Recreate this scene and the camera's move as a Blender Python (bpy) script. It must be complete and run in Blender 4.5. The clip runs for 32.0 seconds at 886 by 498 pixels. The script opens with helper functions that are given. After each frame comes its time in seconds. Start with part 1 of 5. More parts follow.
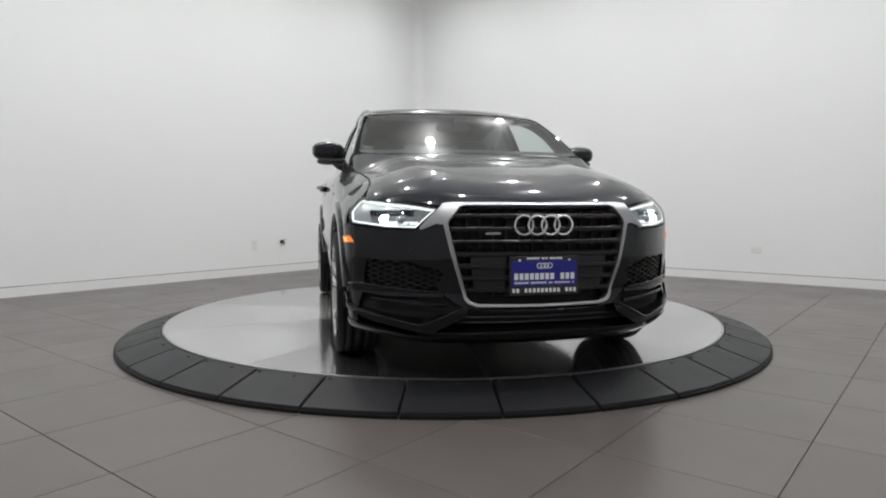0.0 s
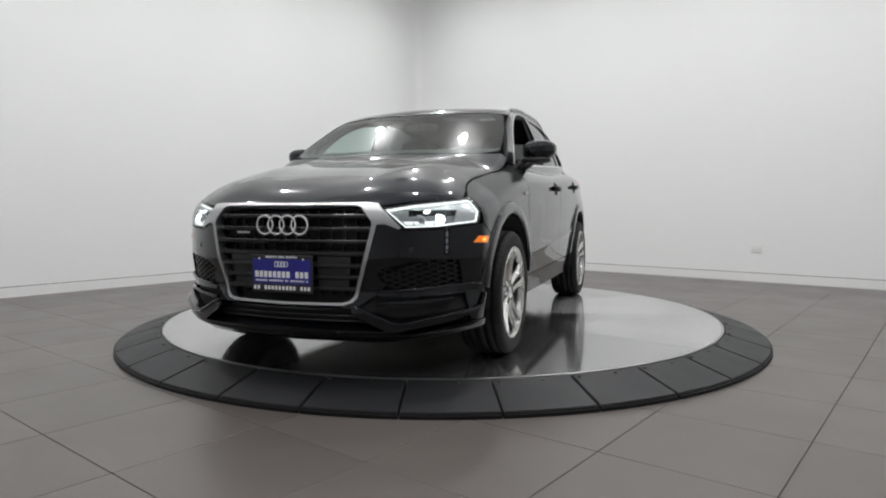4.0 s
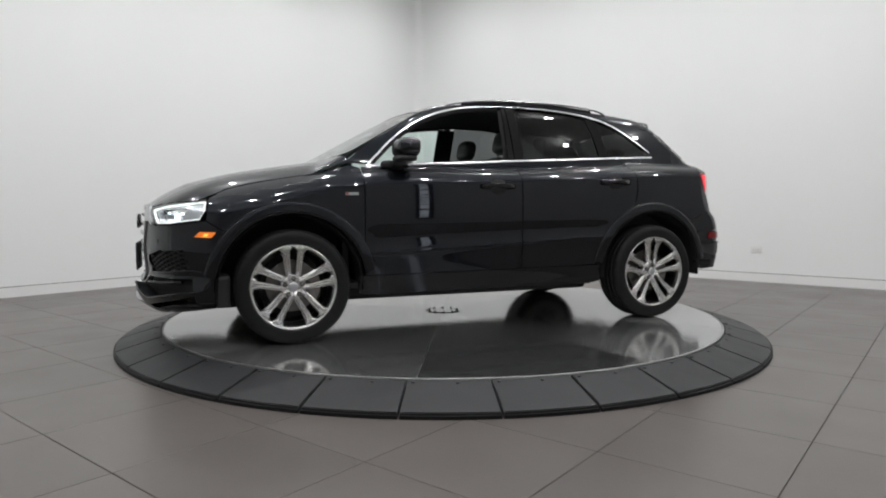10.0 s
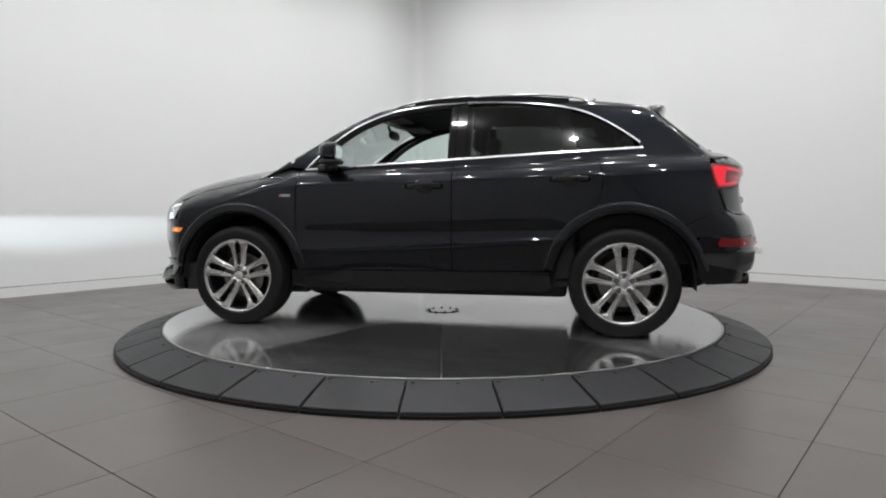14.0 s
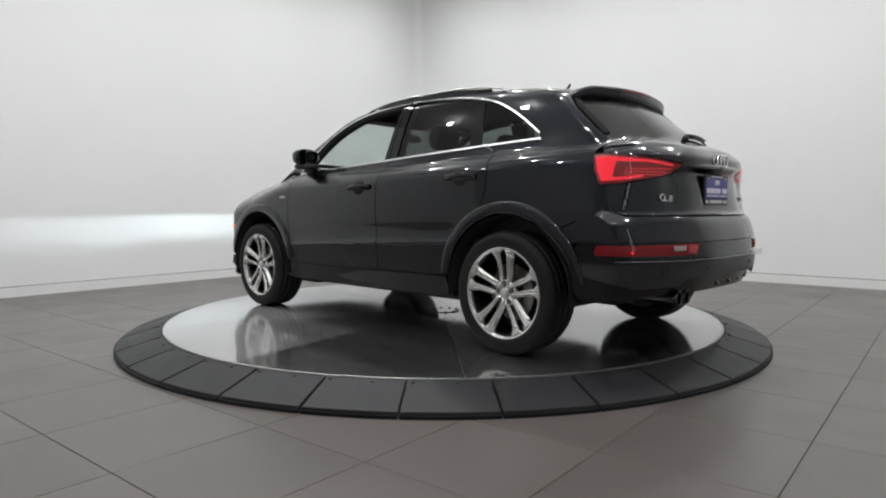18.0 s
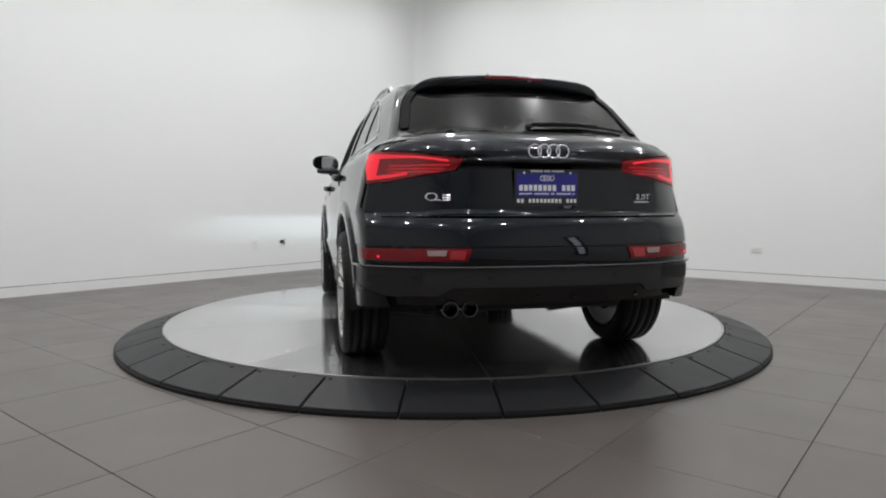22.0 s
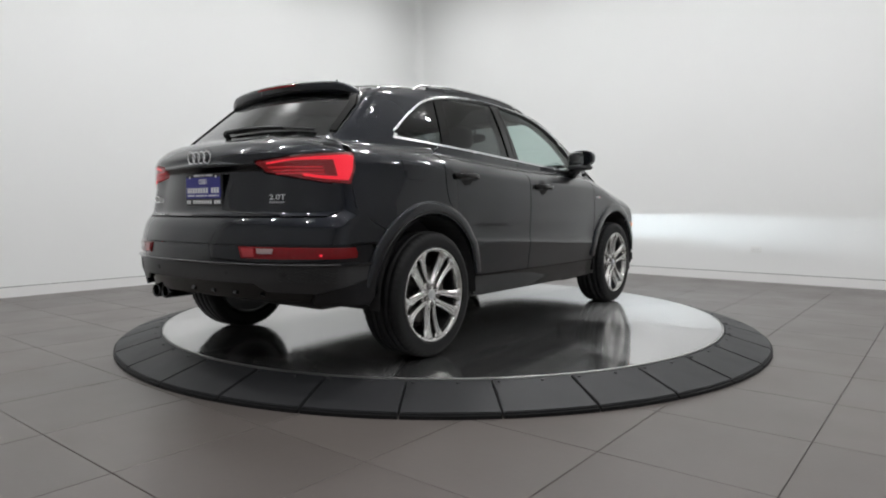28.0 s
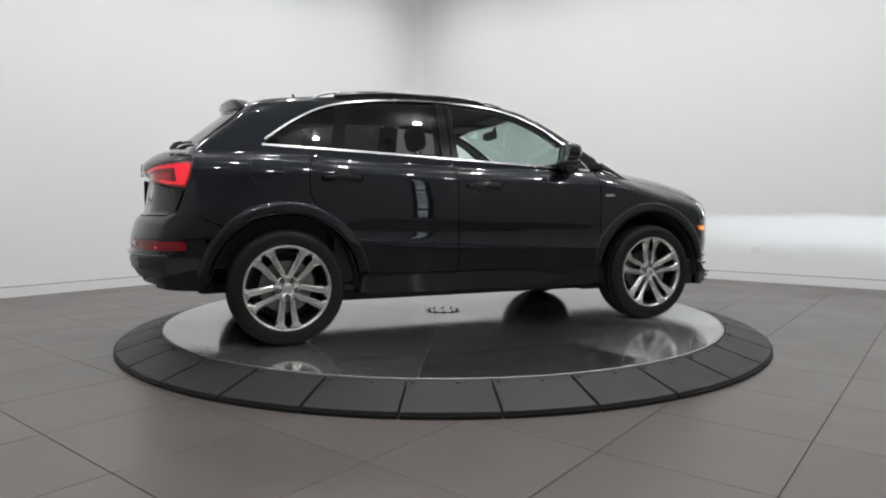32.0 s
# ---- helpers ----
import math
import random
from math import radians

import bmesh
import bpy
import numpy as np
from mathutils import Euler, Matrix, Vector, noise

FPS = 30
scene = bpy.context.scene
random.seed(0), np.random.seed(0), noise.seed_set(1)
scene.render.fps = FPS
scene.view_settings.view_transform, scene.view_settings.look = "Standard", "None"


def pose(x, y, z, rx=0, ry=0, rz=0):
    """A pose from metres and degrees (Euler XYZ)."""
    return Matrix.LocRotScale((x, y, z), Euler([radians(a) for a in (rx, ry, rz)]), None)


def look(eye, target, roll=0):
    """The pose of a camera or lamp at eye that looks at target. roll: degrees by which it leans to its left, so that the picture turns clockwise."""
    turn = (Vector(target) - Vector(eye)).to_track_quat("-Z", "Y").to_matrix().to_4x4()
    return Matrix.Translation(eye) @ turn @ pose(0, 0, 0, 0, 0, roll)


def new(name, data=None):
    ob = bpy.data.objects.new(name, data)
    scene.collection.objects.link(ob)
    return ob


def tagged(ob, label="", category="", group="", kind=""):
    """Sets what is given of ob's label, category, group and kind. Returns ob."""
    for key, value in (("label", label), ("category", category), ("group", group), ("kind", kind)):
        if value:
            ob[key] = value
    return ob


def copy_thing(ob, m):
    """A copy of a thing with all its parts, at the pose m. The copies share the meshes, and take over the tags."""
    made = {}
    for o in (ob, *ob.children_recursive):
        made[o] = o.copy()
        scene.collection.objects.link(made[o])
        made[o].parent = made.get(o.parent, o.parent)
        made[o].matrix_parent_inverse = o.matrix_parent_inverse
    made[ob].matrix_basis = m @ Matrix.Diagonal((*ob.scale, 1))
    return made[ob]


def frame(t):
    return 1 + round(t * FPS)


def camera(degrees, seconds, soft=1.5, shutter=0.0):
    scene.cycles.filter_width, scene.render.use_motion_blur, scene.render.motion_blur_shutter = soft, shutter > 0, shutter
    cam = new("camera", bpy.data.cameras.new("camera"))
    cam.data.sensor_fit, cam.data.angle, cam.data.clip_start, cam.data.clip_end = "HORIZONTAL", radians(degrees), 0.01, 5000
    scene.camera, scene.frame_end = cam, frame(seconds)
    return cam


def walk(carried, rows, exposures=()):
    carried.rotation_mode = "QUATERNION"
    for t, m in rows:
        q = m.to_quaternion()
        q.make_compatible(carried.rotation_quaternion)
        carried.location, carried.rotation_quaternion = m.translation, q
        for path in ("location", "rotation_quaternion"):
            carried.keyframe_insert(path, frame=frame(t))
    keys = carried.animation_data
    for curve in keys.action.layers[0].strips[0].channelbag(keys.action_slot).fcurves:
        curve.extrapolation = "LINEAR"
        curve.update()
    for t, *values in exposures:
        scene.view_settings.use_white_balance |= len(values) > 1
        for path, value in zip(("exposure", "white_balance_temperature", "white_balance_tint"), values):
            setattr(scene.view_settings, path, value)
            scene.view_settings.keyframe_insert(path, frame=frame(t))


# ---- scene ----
# A car on a turning display table in a white showroom corner. The table's axis is the z axis.
TABLE_Z = 0.105          # top of the metal disc above the tiled floor
DISC_R, RING_R = 2.048, 2.336
WALL_TURN = 50.5         # the tiles and walls lie at this angle to the camera's view
EYE = (0.0, -5.055, 0.915)


def aim(pitch, yaw, roll):
    return look(EYE, (math.sin(radians(yaw)), EYE[1] + math.cos(radians(yaw)), EYE[2] - math.tan(radians(pitch))), roll)


cam = camera(69.3, 32.0, soft=2.0)
walk(cam, [(0, aim(3.64, 0.0, -0.08)), (32, aim(3.64, 0.0, -0.08))], exposures=[(0, 0.0), (32, 0.0)])

# ---- world and lamps ----
world = bpy.data.worlds.new("world")
scene.world = world
world.use_nodes = True
world.node_tree.nodes["Background"].inputs[0].default_value = (0.8, 0.85, 0.9, 1)
world.node_tree.nodes["Background"].inputs[1].default_value = 0.05

U = Vector((math.cos(radians(WALL_TURN)), math.sin(radians(WALL_TURN)), 0))   # along the left-hand wall, away from the camera
V = Vector((U.y, -U.x, 0))                                                    # along the right-hand wall, towards the camera
U_FAR, V_NEAR, U_BACK, V_BACK = 4.69, -4.43, -6.6, 6.8                        # the four walls in U and V
CEIL = 4.9
LAMPS = [(u, v) for u in (-4.66, -2.68, -0.7, 1.28, 3.26) for v in (-3.02, -1.04, 0.94, 2.92, 4.90)]


def room(u, v, z=0.0):
    p = U * u + V * v
    return Vector((p.x, p.y, z))


LAMP_W = 19.2
for n, (u, v) in enumerate(LAMPS):
    lamp = bpy.data.lights.new("downlight_lamp", "AREA")
    lamp.shape, lamp.size, lamp.spread, lamp.energy, lamp.color = "DISK", 0.13, radians(158), LAMP_W, (0.982, 0.986, 0.996)
    ob = new("downlight_lamp", lamp)
    ob.matrix_world = Matrix.Translation(room(u, v, CEIL - 0.25))
    # an added point lamp above each lamp brightens the ceiling round it
    lamp = bpy.data.lights.new("ceiling_fill_lamp", "POINT")
    lamp.shadow_soft_size, lamp.energy, lamp.color = 0.05, 7.6, (0.982, 0.986, 0.996)
    ob = new("ceiling_fill_lamp", lamp)
    ob.matrix_world = Matrix.Translation(room(u, v, CEIL - 0.17))

# ---- materials ----
def mat(name, color, rough=0.5, metal=0.0, coat=0.0, vary=0.0, scale=8.0, bump=0.0, bump_scale=60.0, rvar=0.0, spec=0.5, glow=None, glow_w=0.0, coat_rough=0.03, aniso=0.0):
    """A Principled material with variation of colour, roughness and relief at two scales."""
    m = bpy.data.materials.new(name)
    m.use_nodes = True
    nt = m.node_tree
    b = nt.nodes["Principled BSDF"]
    b.inputs["Base Color"].default_value = (*color, 1)
    b.inputs["Roughness"].default_value = rough
    b.inputs["Metallic"].default_value = metal
    b.inputs["Coat Weight"].default_value = coat
    b.inputs["Coat Roughness"].default_value = coat_rough
    b.inputs["Specular IOR Level"].default_value = spec
    b.inputs["Anisotropic"].default_value = aniso
    if glow:
        b.inputs["Emission Color"].default_value = (*glow, 1)
        b.inputs["Emission Strength"].default_value = glow_w
    if vary or rvar or bump:
        co = nt.nodes.new("ShaderNodeTexCoord")
        n1 = nt.nodes.new("ShaderNodeTexNoise")
        n1.inputs["Scale"].default_value, n1.inputs["Detail"].default_value = scale, 5
        n2 = nt.nodes.new("ShaderNodeTexNoise")
        n2.inputs["Scale"].default_value, n2.inputs["Detail"].default_value = bump_scale, 3
        for n in (n1, n2):
            nt.links.new(co.outputs["Object"], n.inputs["Vector"])
        if vary:
            mx = nt.nodes.new("ShaderNodeMix")
            mx.data_type = "RGBA"
            mx.inputs[6].default_value = (*[max(0, c * (1 - vary)) for c in color], 1)
            mx.inputs[7].default_value = (*[c * (1 + vary) for c in color], 1)
            av = nt.nodes.new("ShaderNodeMath")
            av.operation = "MULTIPLY_ADD"
            av.inputs[1].default_value, av.inputs[2].default_value = 0.35, 0.0
            nt.links.new(n2.outputs[0], av.inputs[0])
            sm = nt.nodes.new("ShaderNodeMath")
            sm.operation = "MULTIPLY_ADD"
            sm.inputs[1].default_value = 0.65
            nt.links.new(n1.outputs[0], sm.inputs[0])
            nt.links.new(av.outputs[0], sm.inputs[2])
            nt.links.new(sm.outputs[0], mx.inputs[0])
            nt.links.new(mx.outputs[2], b.inputs["Base Color"])
        if rvar:
            mr = nt.nodes.new("ShaderNodeMapRange")
            mr.inputs[3].default_value, mr.inputs[4].default_value = max(0, rough - rvar), rough + rvar
            mr.inputs[1].default_value, mr.inputs[2].default_value = 0.1, 0.9
            nt.links.new(n1.outputs[0], mr.inputs[0])
            nt.links.new(mr.outputs[0], b.inputs["Roughness"])
        if bump:
            bp = nt.nodes.new("ShaderNodeBump")
            bp.inputs["Strength"].default_value, bp.inputs["Distance"].default_value = bump, 0.004
            nt.links.new(n2.outputs[0], bp.inputs["Height"])
            nt.links.new(bp.outputs[0], b.inputs["Normal"])
    return m


def glass(name, tint, rough=0.0, ior=1.45, dust=0.0, steep=4.0):
    """Thin pane: clear tinted transmission with a mirror gloss by Fresnel."""
    m = bpy.data.materials.new(name)
    m.use_nodes = True
    nt = m.node_tree
    nt.nodes.clear()
    out, mix = nt.nodes.new("ShaderNodeOutputMaterial"), nt.nodes.new("ShaderNodeMixShader")
    tr, gl, fr = nt.nodes.new("ShaderNodeBsdfTransparent"), nt.nodes.new("ShaderNodeBsdfGlossy"), nt.nodes.new("ShaderNodeLayerWeight")
    tr.inputs[0].default_value = (*tint, 1)
    gl.inputs["Roughness"].default_value = rough
    fr.inputs[0].default_value = 0.5
    bend_, lift_ = nt.nodes.new("ShaderNodeMath"), nt.nodes.new("ShaderNodeMath")
    bend_.operation, lift_.operation = "POWER", "MULTIPLY_ADD"
    bend_.inputs[1].default_value = steep
    lift_.inputs[1].default_value, lift_.inputs[2].default_value = 0.85, ((ior - 1) / (ior + 1)) ** 2 * 1.6
    nt.links.new(fr.outputs["Facing"], bend_.inputs[0])
    nt.links.new(bend_.outputs[0], lift_.inputs[0])
    nt.links.new(lift_.outputs[0], mix.inputs[0])
    nt.links.new(tr.outputs[0], mix.inputs[1])
    if dust:
        haze, soft = nt.nodes.new("ShaderNodeMixShader"), nt.nodes.new("ShaderNodeBsdfGlossy")
        soft.inputs["Roughness"].default_value = 0.22
        haze.inputs[0].default_value = dust
        nt.links.new(gl.outputs[0], haze.inputs[1])
        nt.links.new(soft.outputs[0], haze.inputs[2])
        nt.links.new(haze.outputs[0], mix.inputs[2])
    else:
        nt.links.new(gl.outputs[0], mix.inputs[2])
    nt.links.new(mix.outputs[0], out.inputs[0])
    return m


PAINT = mat("black_paint", (0.0058, 0.0072, 0.0104), 0.40, metal=1.0, coat=1.0, coat_rough=0.025, rvar=0.03, scale=900)   # dark flakes under a clear coat
TRIM = mat("satin_black_trim", (0.012, 0.012, 0.013), 0.42, vary=0.2, bump=0.05, bump_scale=300)
PIANO = mat("gloss_black", (0.004, 0.004, 0.004), 0.06)
DARK = mat("dark_plastic", (0.018, 0.018, 0.019), 0.55, vary=0.25, bump=0.15, bump_scale=250)
INNER = mat("underbody_black", (0.008, 0.008, 0.008), 0.8, vary=0.3)
CHROME = mat("chrome", (0.82, 0.83, 0.84), 0.07, metal=1.0)
BRIGHT = mat("anodised_trim", (0.66, 0.67, 0.68), 0.26, metal=1.0, rvar=0.04)
SMOKED = mat("smoked_chrome", (0.34, 0.34, 0.35), 0.18, metal=1.0)
DARKCHROME = mat("dark_chrome", (0.10, 0.10, 0.105), 0.12, metal=1.0)
SATIN = mat("satin_aluminium", (0.52, 0.53, 0.54), 0.36, metal=1.0, rvar=0.05)
ALLOY = mat("alloy_wheel", (0.62, 0.615, 0.60), 0.20, metal=1.0, rvar=0.05, vary=0.08, scale=20)
RUBBER = mat("tyre_rubber", (0.0062, 0.0062, 0.0065), 0.62, vary=0.35, scale=14, bump=0.1, bump_scale=180, spec=0.22)
SILL = mat("sill_black", (0.004, 0.004, 0.0045), 0.07, spec=0.5)
CAST = mat("brake_cast_iron", (0.22, 0.21, 0.20), 0.4, metal=1.0, vary=0.25, scale=30)
SEAT = mat("black_leather", (0.02, 0.02, 0.02), 0.5, vary=0.2, bump=0.2, bump_scale=220)
LINER = mat("grey_headliner", (0.22, 0.21, 0.20), 0.9, vary=0.1, bump=0.2, bump_scale=400)
AMBER = mat("amber_lens", (0.9, 0.22, 0.02), 0.12, glow=(1.0, 0.25, 0.02), glow_w=0.35, coat=1.0)
RED_DIM = mat("red_lens", (0.16, 0.002, 0.004), 0.1, vary=0.35, scale=40)
RED_TAIL = mat("red_tail_lens", (0.10, 0.003, 0.005), 0.4, vary=0.3, scale=50, glow=(1.0, 0.01, 0.02), glow_w=0.08)
RED_SOFT = mat("red_soft_guide", (0.5, 0.01, 0.02), 0.4, glow=(1.0, 0.02, 0.04), glow_w=0.22)
RED_GLOW = mat("red_light_guide", (0.7, 0.01, 0.02), 0.4, glow=(1.0, 0.015, 0.045), glow_w=0.65)
BEAM_SRC = mat("beam_source", (0.9, 0.9, 0.9), 0.5, glow=(0.80, 0.92, 1.0), glow_w=26000.0)
CLEAR = glass("clear_window", (0.80, 0.93, 0.89))
SCREEN = glass("windscreen_glass", (0.78, 0.88, 0.86), dust=0.06, steep=2.6)
REARGLASS = glass("rear_screen_glass", (0.13, 0.135, 0.135), dust=0.10, steep=3.0)
PRIVACY = glass("privacy_window", (0.16, 0.17, 0.17))
LENS = glass("lamp_lens", (0.93, 0.95, 0.95))

# ---- the room ----
def link(name, bm, material, parent=None, smooth=False):
    me = bpy.data.meshes.new(name)
    bm.to_mesh(me)
    bm.free()
    if smooth:
        me.shade_smooth()
    me.materials.append(material)
    ob = new(name, me)
    ob.parent = parent
    return ob


def part(name, bm, material, parent, label="", smooth=False):
    ob = link(name, bm, material, parent, smooth)
    return tagged(ob, label)


def box(bm, lo, hi, m=None):
    """An axis-aligned box between two corners, turned by m."""
    c = [(a + b) / 2 for a, b in zip(lo, hi)]
    s = [abs(b - a) for a, b in zip(lo, hi)]
    g = bmesh.ops.create_cube(bm, size=1, matrix=(m or Matrix()) @ Matrix.Translation(c) @ Matrix.Diagonal((*s, 1)))
    return g["verts"]


def bevelled(lo, hi, r, m=None, seg=2):
    bm = bmesh.new()
    box(bm, lo, hi, m)
    bmesh.ops.bevel(bm, geom=bm.edges[:], offset=r, segments=seg, affect="EDGES", profile=0.5)
    return bm


TURN = Matrix((( U.x, V.x, 0, 0), (U.y, V.y, 0, 0), (0, 0, -1, 0), (0, 0, 0, 1)))   # from room u, v to the world


def ruv(u0, u1, v0, v1, z0, z1):
    """A box in room axes."""
    bm = bmesh.new()
    box(bm, (u0, v0, -z1), (u1, v1, -z0), TURN)
    bmesh.ops.recalc_face_normals(bm, faces=bm.faces[:])
    return bm


WALL = mat("white_wall_paint", (0.80, 0.81, 0.80), 0.55, vary=0.012, scale=1.2, bump=0.06, bump_scale=90)
BACKWALL = mat("grey_wall_paint", (0.43, 0.43, 0.437), 0.6, vary=0.08, scale=0.8, bump=0.05, bump_scale=90)
CEILING = mat("ceiling_paint", (0.86, 0.86, 0.85), 0.8, vary=0.02, scale=1.5)
BASE = mat("baseboard_paint", (0.78, 0.78, 0.77), 0.35, vary=0.03, scale=3)
TILE = mat("grey_porcelain_tile", (0.090, 0.0785, 0.072), 0.34, vary=0.12, scale=2.2, bump=0.05, bump_scale=40, rvar=0.08)
GROUT = mat("grout", (0.082, 0.070, 0.062), 0.85, vary=0.2, scale=40)
RUBBERMAT = mat("black_rubber_ramp", (0.0118, 0.0122, 0.0135), 0.50, vary=0.45, scale=5, bump=0.12, bump_scale=160, rvar=0.09, spec=0.35)
WHITE_PL = mat("white_plastic", (0.75, 0.75, 0.73), 0.4, vary=0.02)

T = 0.15
tagged(link("floor", ruv(U_BACK - T, U_FAR + T, V_NEAR - T, V_BACK + T, -0.2, -0.006), GROUT), "grey porcelain tiles laid on a showroom floor", "floor", kind="structure")
tagged(link("wall_left", ruv(U_BACK, U_FAR, V_NEAR - T, V_NEAR, -0.05, CEIL), WALL), "plain white painted showroom wall", "wall", kind="structure")
tagged(link("wall_right", ruv(U_FAR, U_FAR + T, V_NEAR - T, V_BACK + T, -0.05, CEIL), WALL), "plain white painted showroom wall", "wall", kind="structure")
# two unseen walls added to close the room; their grey sets the car's reflections
tagged(link("wall_back", ruv(U_BACK - T, U_BACK, V_NEAR - T, V_BACK + T, -0.05, CEIL), BACKWALL), "plain dark grey wall added unseen behind the camera", "wall", kind="structure")
tagged(link("wall_near", ruv(U_BACK, U_FAR, V_BACK, V_BACK + T, -0.05, CEIL), BACKWALL), "plain dark grey wall added unseen behind the camera", "wall", kind="structure")
tagged(link("ceiling", ruv(U_BACK - T, U_FAR + T, V_NEAR - T, V_BACK + T, CEIL, CEIL + 0.1), CEILING), "flat white painted ceiling with downlights", "ceiling", kind="structure")
# a rounded fillet added in the corner to soften its shading
bm = bmesh.new()
cove = [(U_FAR - 0.16 + 0.16 * math.sin(radians(90 * i / 10)), V_NEAR + 0.16 - 0.16 * math.cos(radians(90 * i / 10))) for i in range(11)]
cove = [(U_FAR - 0.30, V_NEAR + 0.0005)] + [(u - 0.0005, v + 0.0005) for u, v in cove] + [(U_FAR - 0.0005, V_NEAR + 0.30)]
lo_, hi_ = [bm.verts.new(room(u, v, 0.1125)) for u, v in cove], [bm.verts.new(room(u, v, CEIL)) for u, v in cove]
for i in range(1, len(cove)):
    bm.faces.new((lo_[i - 1], lo_[i], hi_[i], hi_[i - 1]))
bmesh.ops.recalc_face_normals(bm, faces=bm.faces[:])
ob = link("trim", bm, WALL, smooth=True)
tagged(ob, "rounded white fillet added to soften the shade in the wall corner", "wall corner", kind="structure")
# skirting set almost flush; the thin shadow line above it is a dark painted strip
GAP = mat("painted_shade", (0.05, 0.05, 0.05), 0.8)
tagged(link("baseboard", ruv(U_BACK, U_FAR, V_NEAR, V_NEAR + 0.012, -0.004, 0.105), BASE), "flush white painted skirting board", "baseboard", kind="structure")
tagged(link("baseboard", ruv(U_FAR - 0.012, U_FAR, V_NEAR + 0.012, V_BACK, -0.004, 0.105), BASE), "flush white painted skirting board", "baseboard", kind="structure")
tagged(link("trim", ruv(U_BACK, U_FAR, V_NEAR, V_NEAR + 0.004, 0.105, 0.111), GAP), "dark strip painted as a shadow line above the skirting", "trim", kind="structure")
tagged(link("trim", ruv(U_FAR - 0.004, U_FAR, V_NEAR + 0.004, V_BACK, 0.105, 0.111), GAP), "dark strip painted as a shadow line above the skirting", "trim", kind="structure")

# ---- the turntable ----
def lathe(bm, prof, n, a0=0.0, a1=math.tau):
    """Turns a profile of (radius, z) round the z axis."""
    closed = abs(a1 - a0 - math.tau) < 1e-6
    k = n if closed else n + 1
    rings = [[bm.verts.new((r * math.cos(a0 + (a1 - a0) * i / n), r * math.sin(a0 + (a1 - a0) * i / n), z)) for r, z in prof] for i in range(k)]
    for i in range(n):
        p, q = rings[i], rings[(i + 1) % k]
        for j in range(len(prof) - 1):
            bm.faces.new((p[j], q[j], q[j + 1], p[j + 1]))
    return rings


disc = new("turntable_disc")
tagged(disc, "round brushed steel display turntable disc", "turntable")
def wedge_plate(r0, r1, a0, a1, z0, z1, n, z_in=None):
    """A sector between two radii and angles; z_in is the height of its top at the inner radius."""
    bm = bmesh.new()
    rows = []
    for i in range(n + 1):
        a = a0 + (a1 - a0) * i / n
        c, s = math.cos(a), math.sin(a)
        zi = z1 if z_in is None else z_in
        rows.append([bm.verts.new((r * c, r * s, z)) for r, z in ((r0, z0), (r0, zi), (r1, z1), (r1, z0))])
    for p, q in zip(rows, rows[1:]):
        for k in range(4):
            bm.faces.new((p[k], p[(k + 1) % 4], q[(k + 1) % 4], q[k]))
    bm.faces.new(rows[0][::-1])
    bm.faces.new(rows[-1])
    bmesh.ops.recalc_face_normals(bm, faces=bm.faces[:])
    return bm


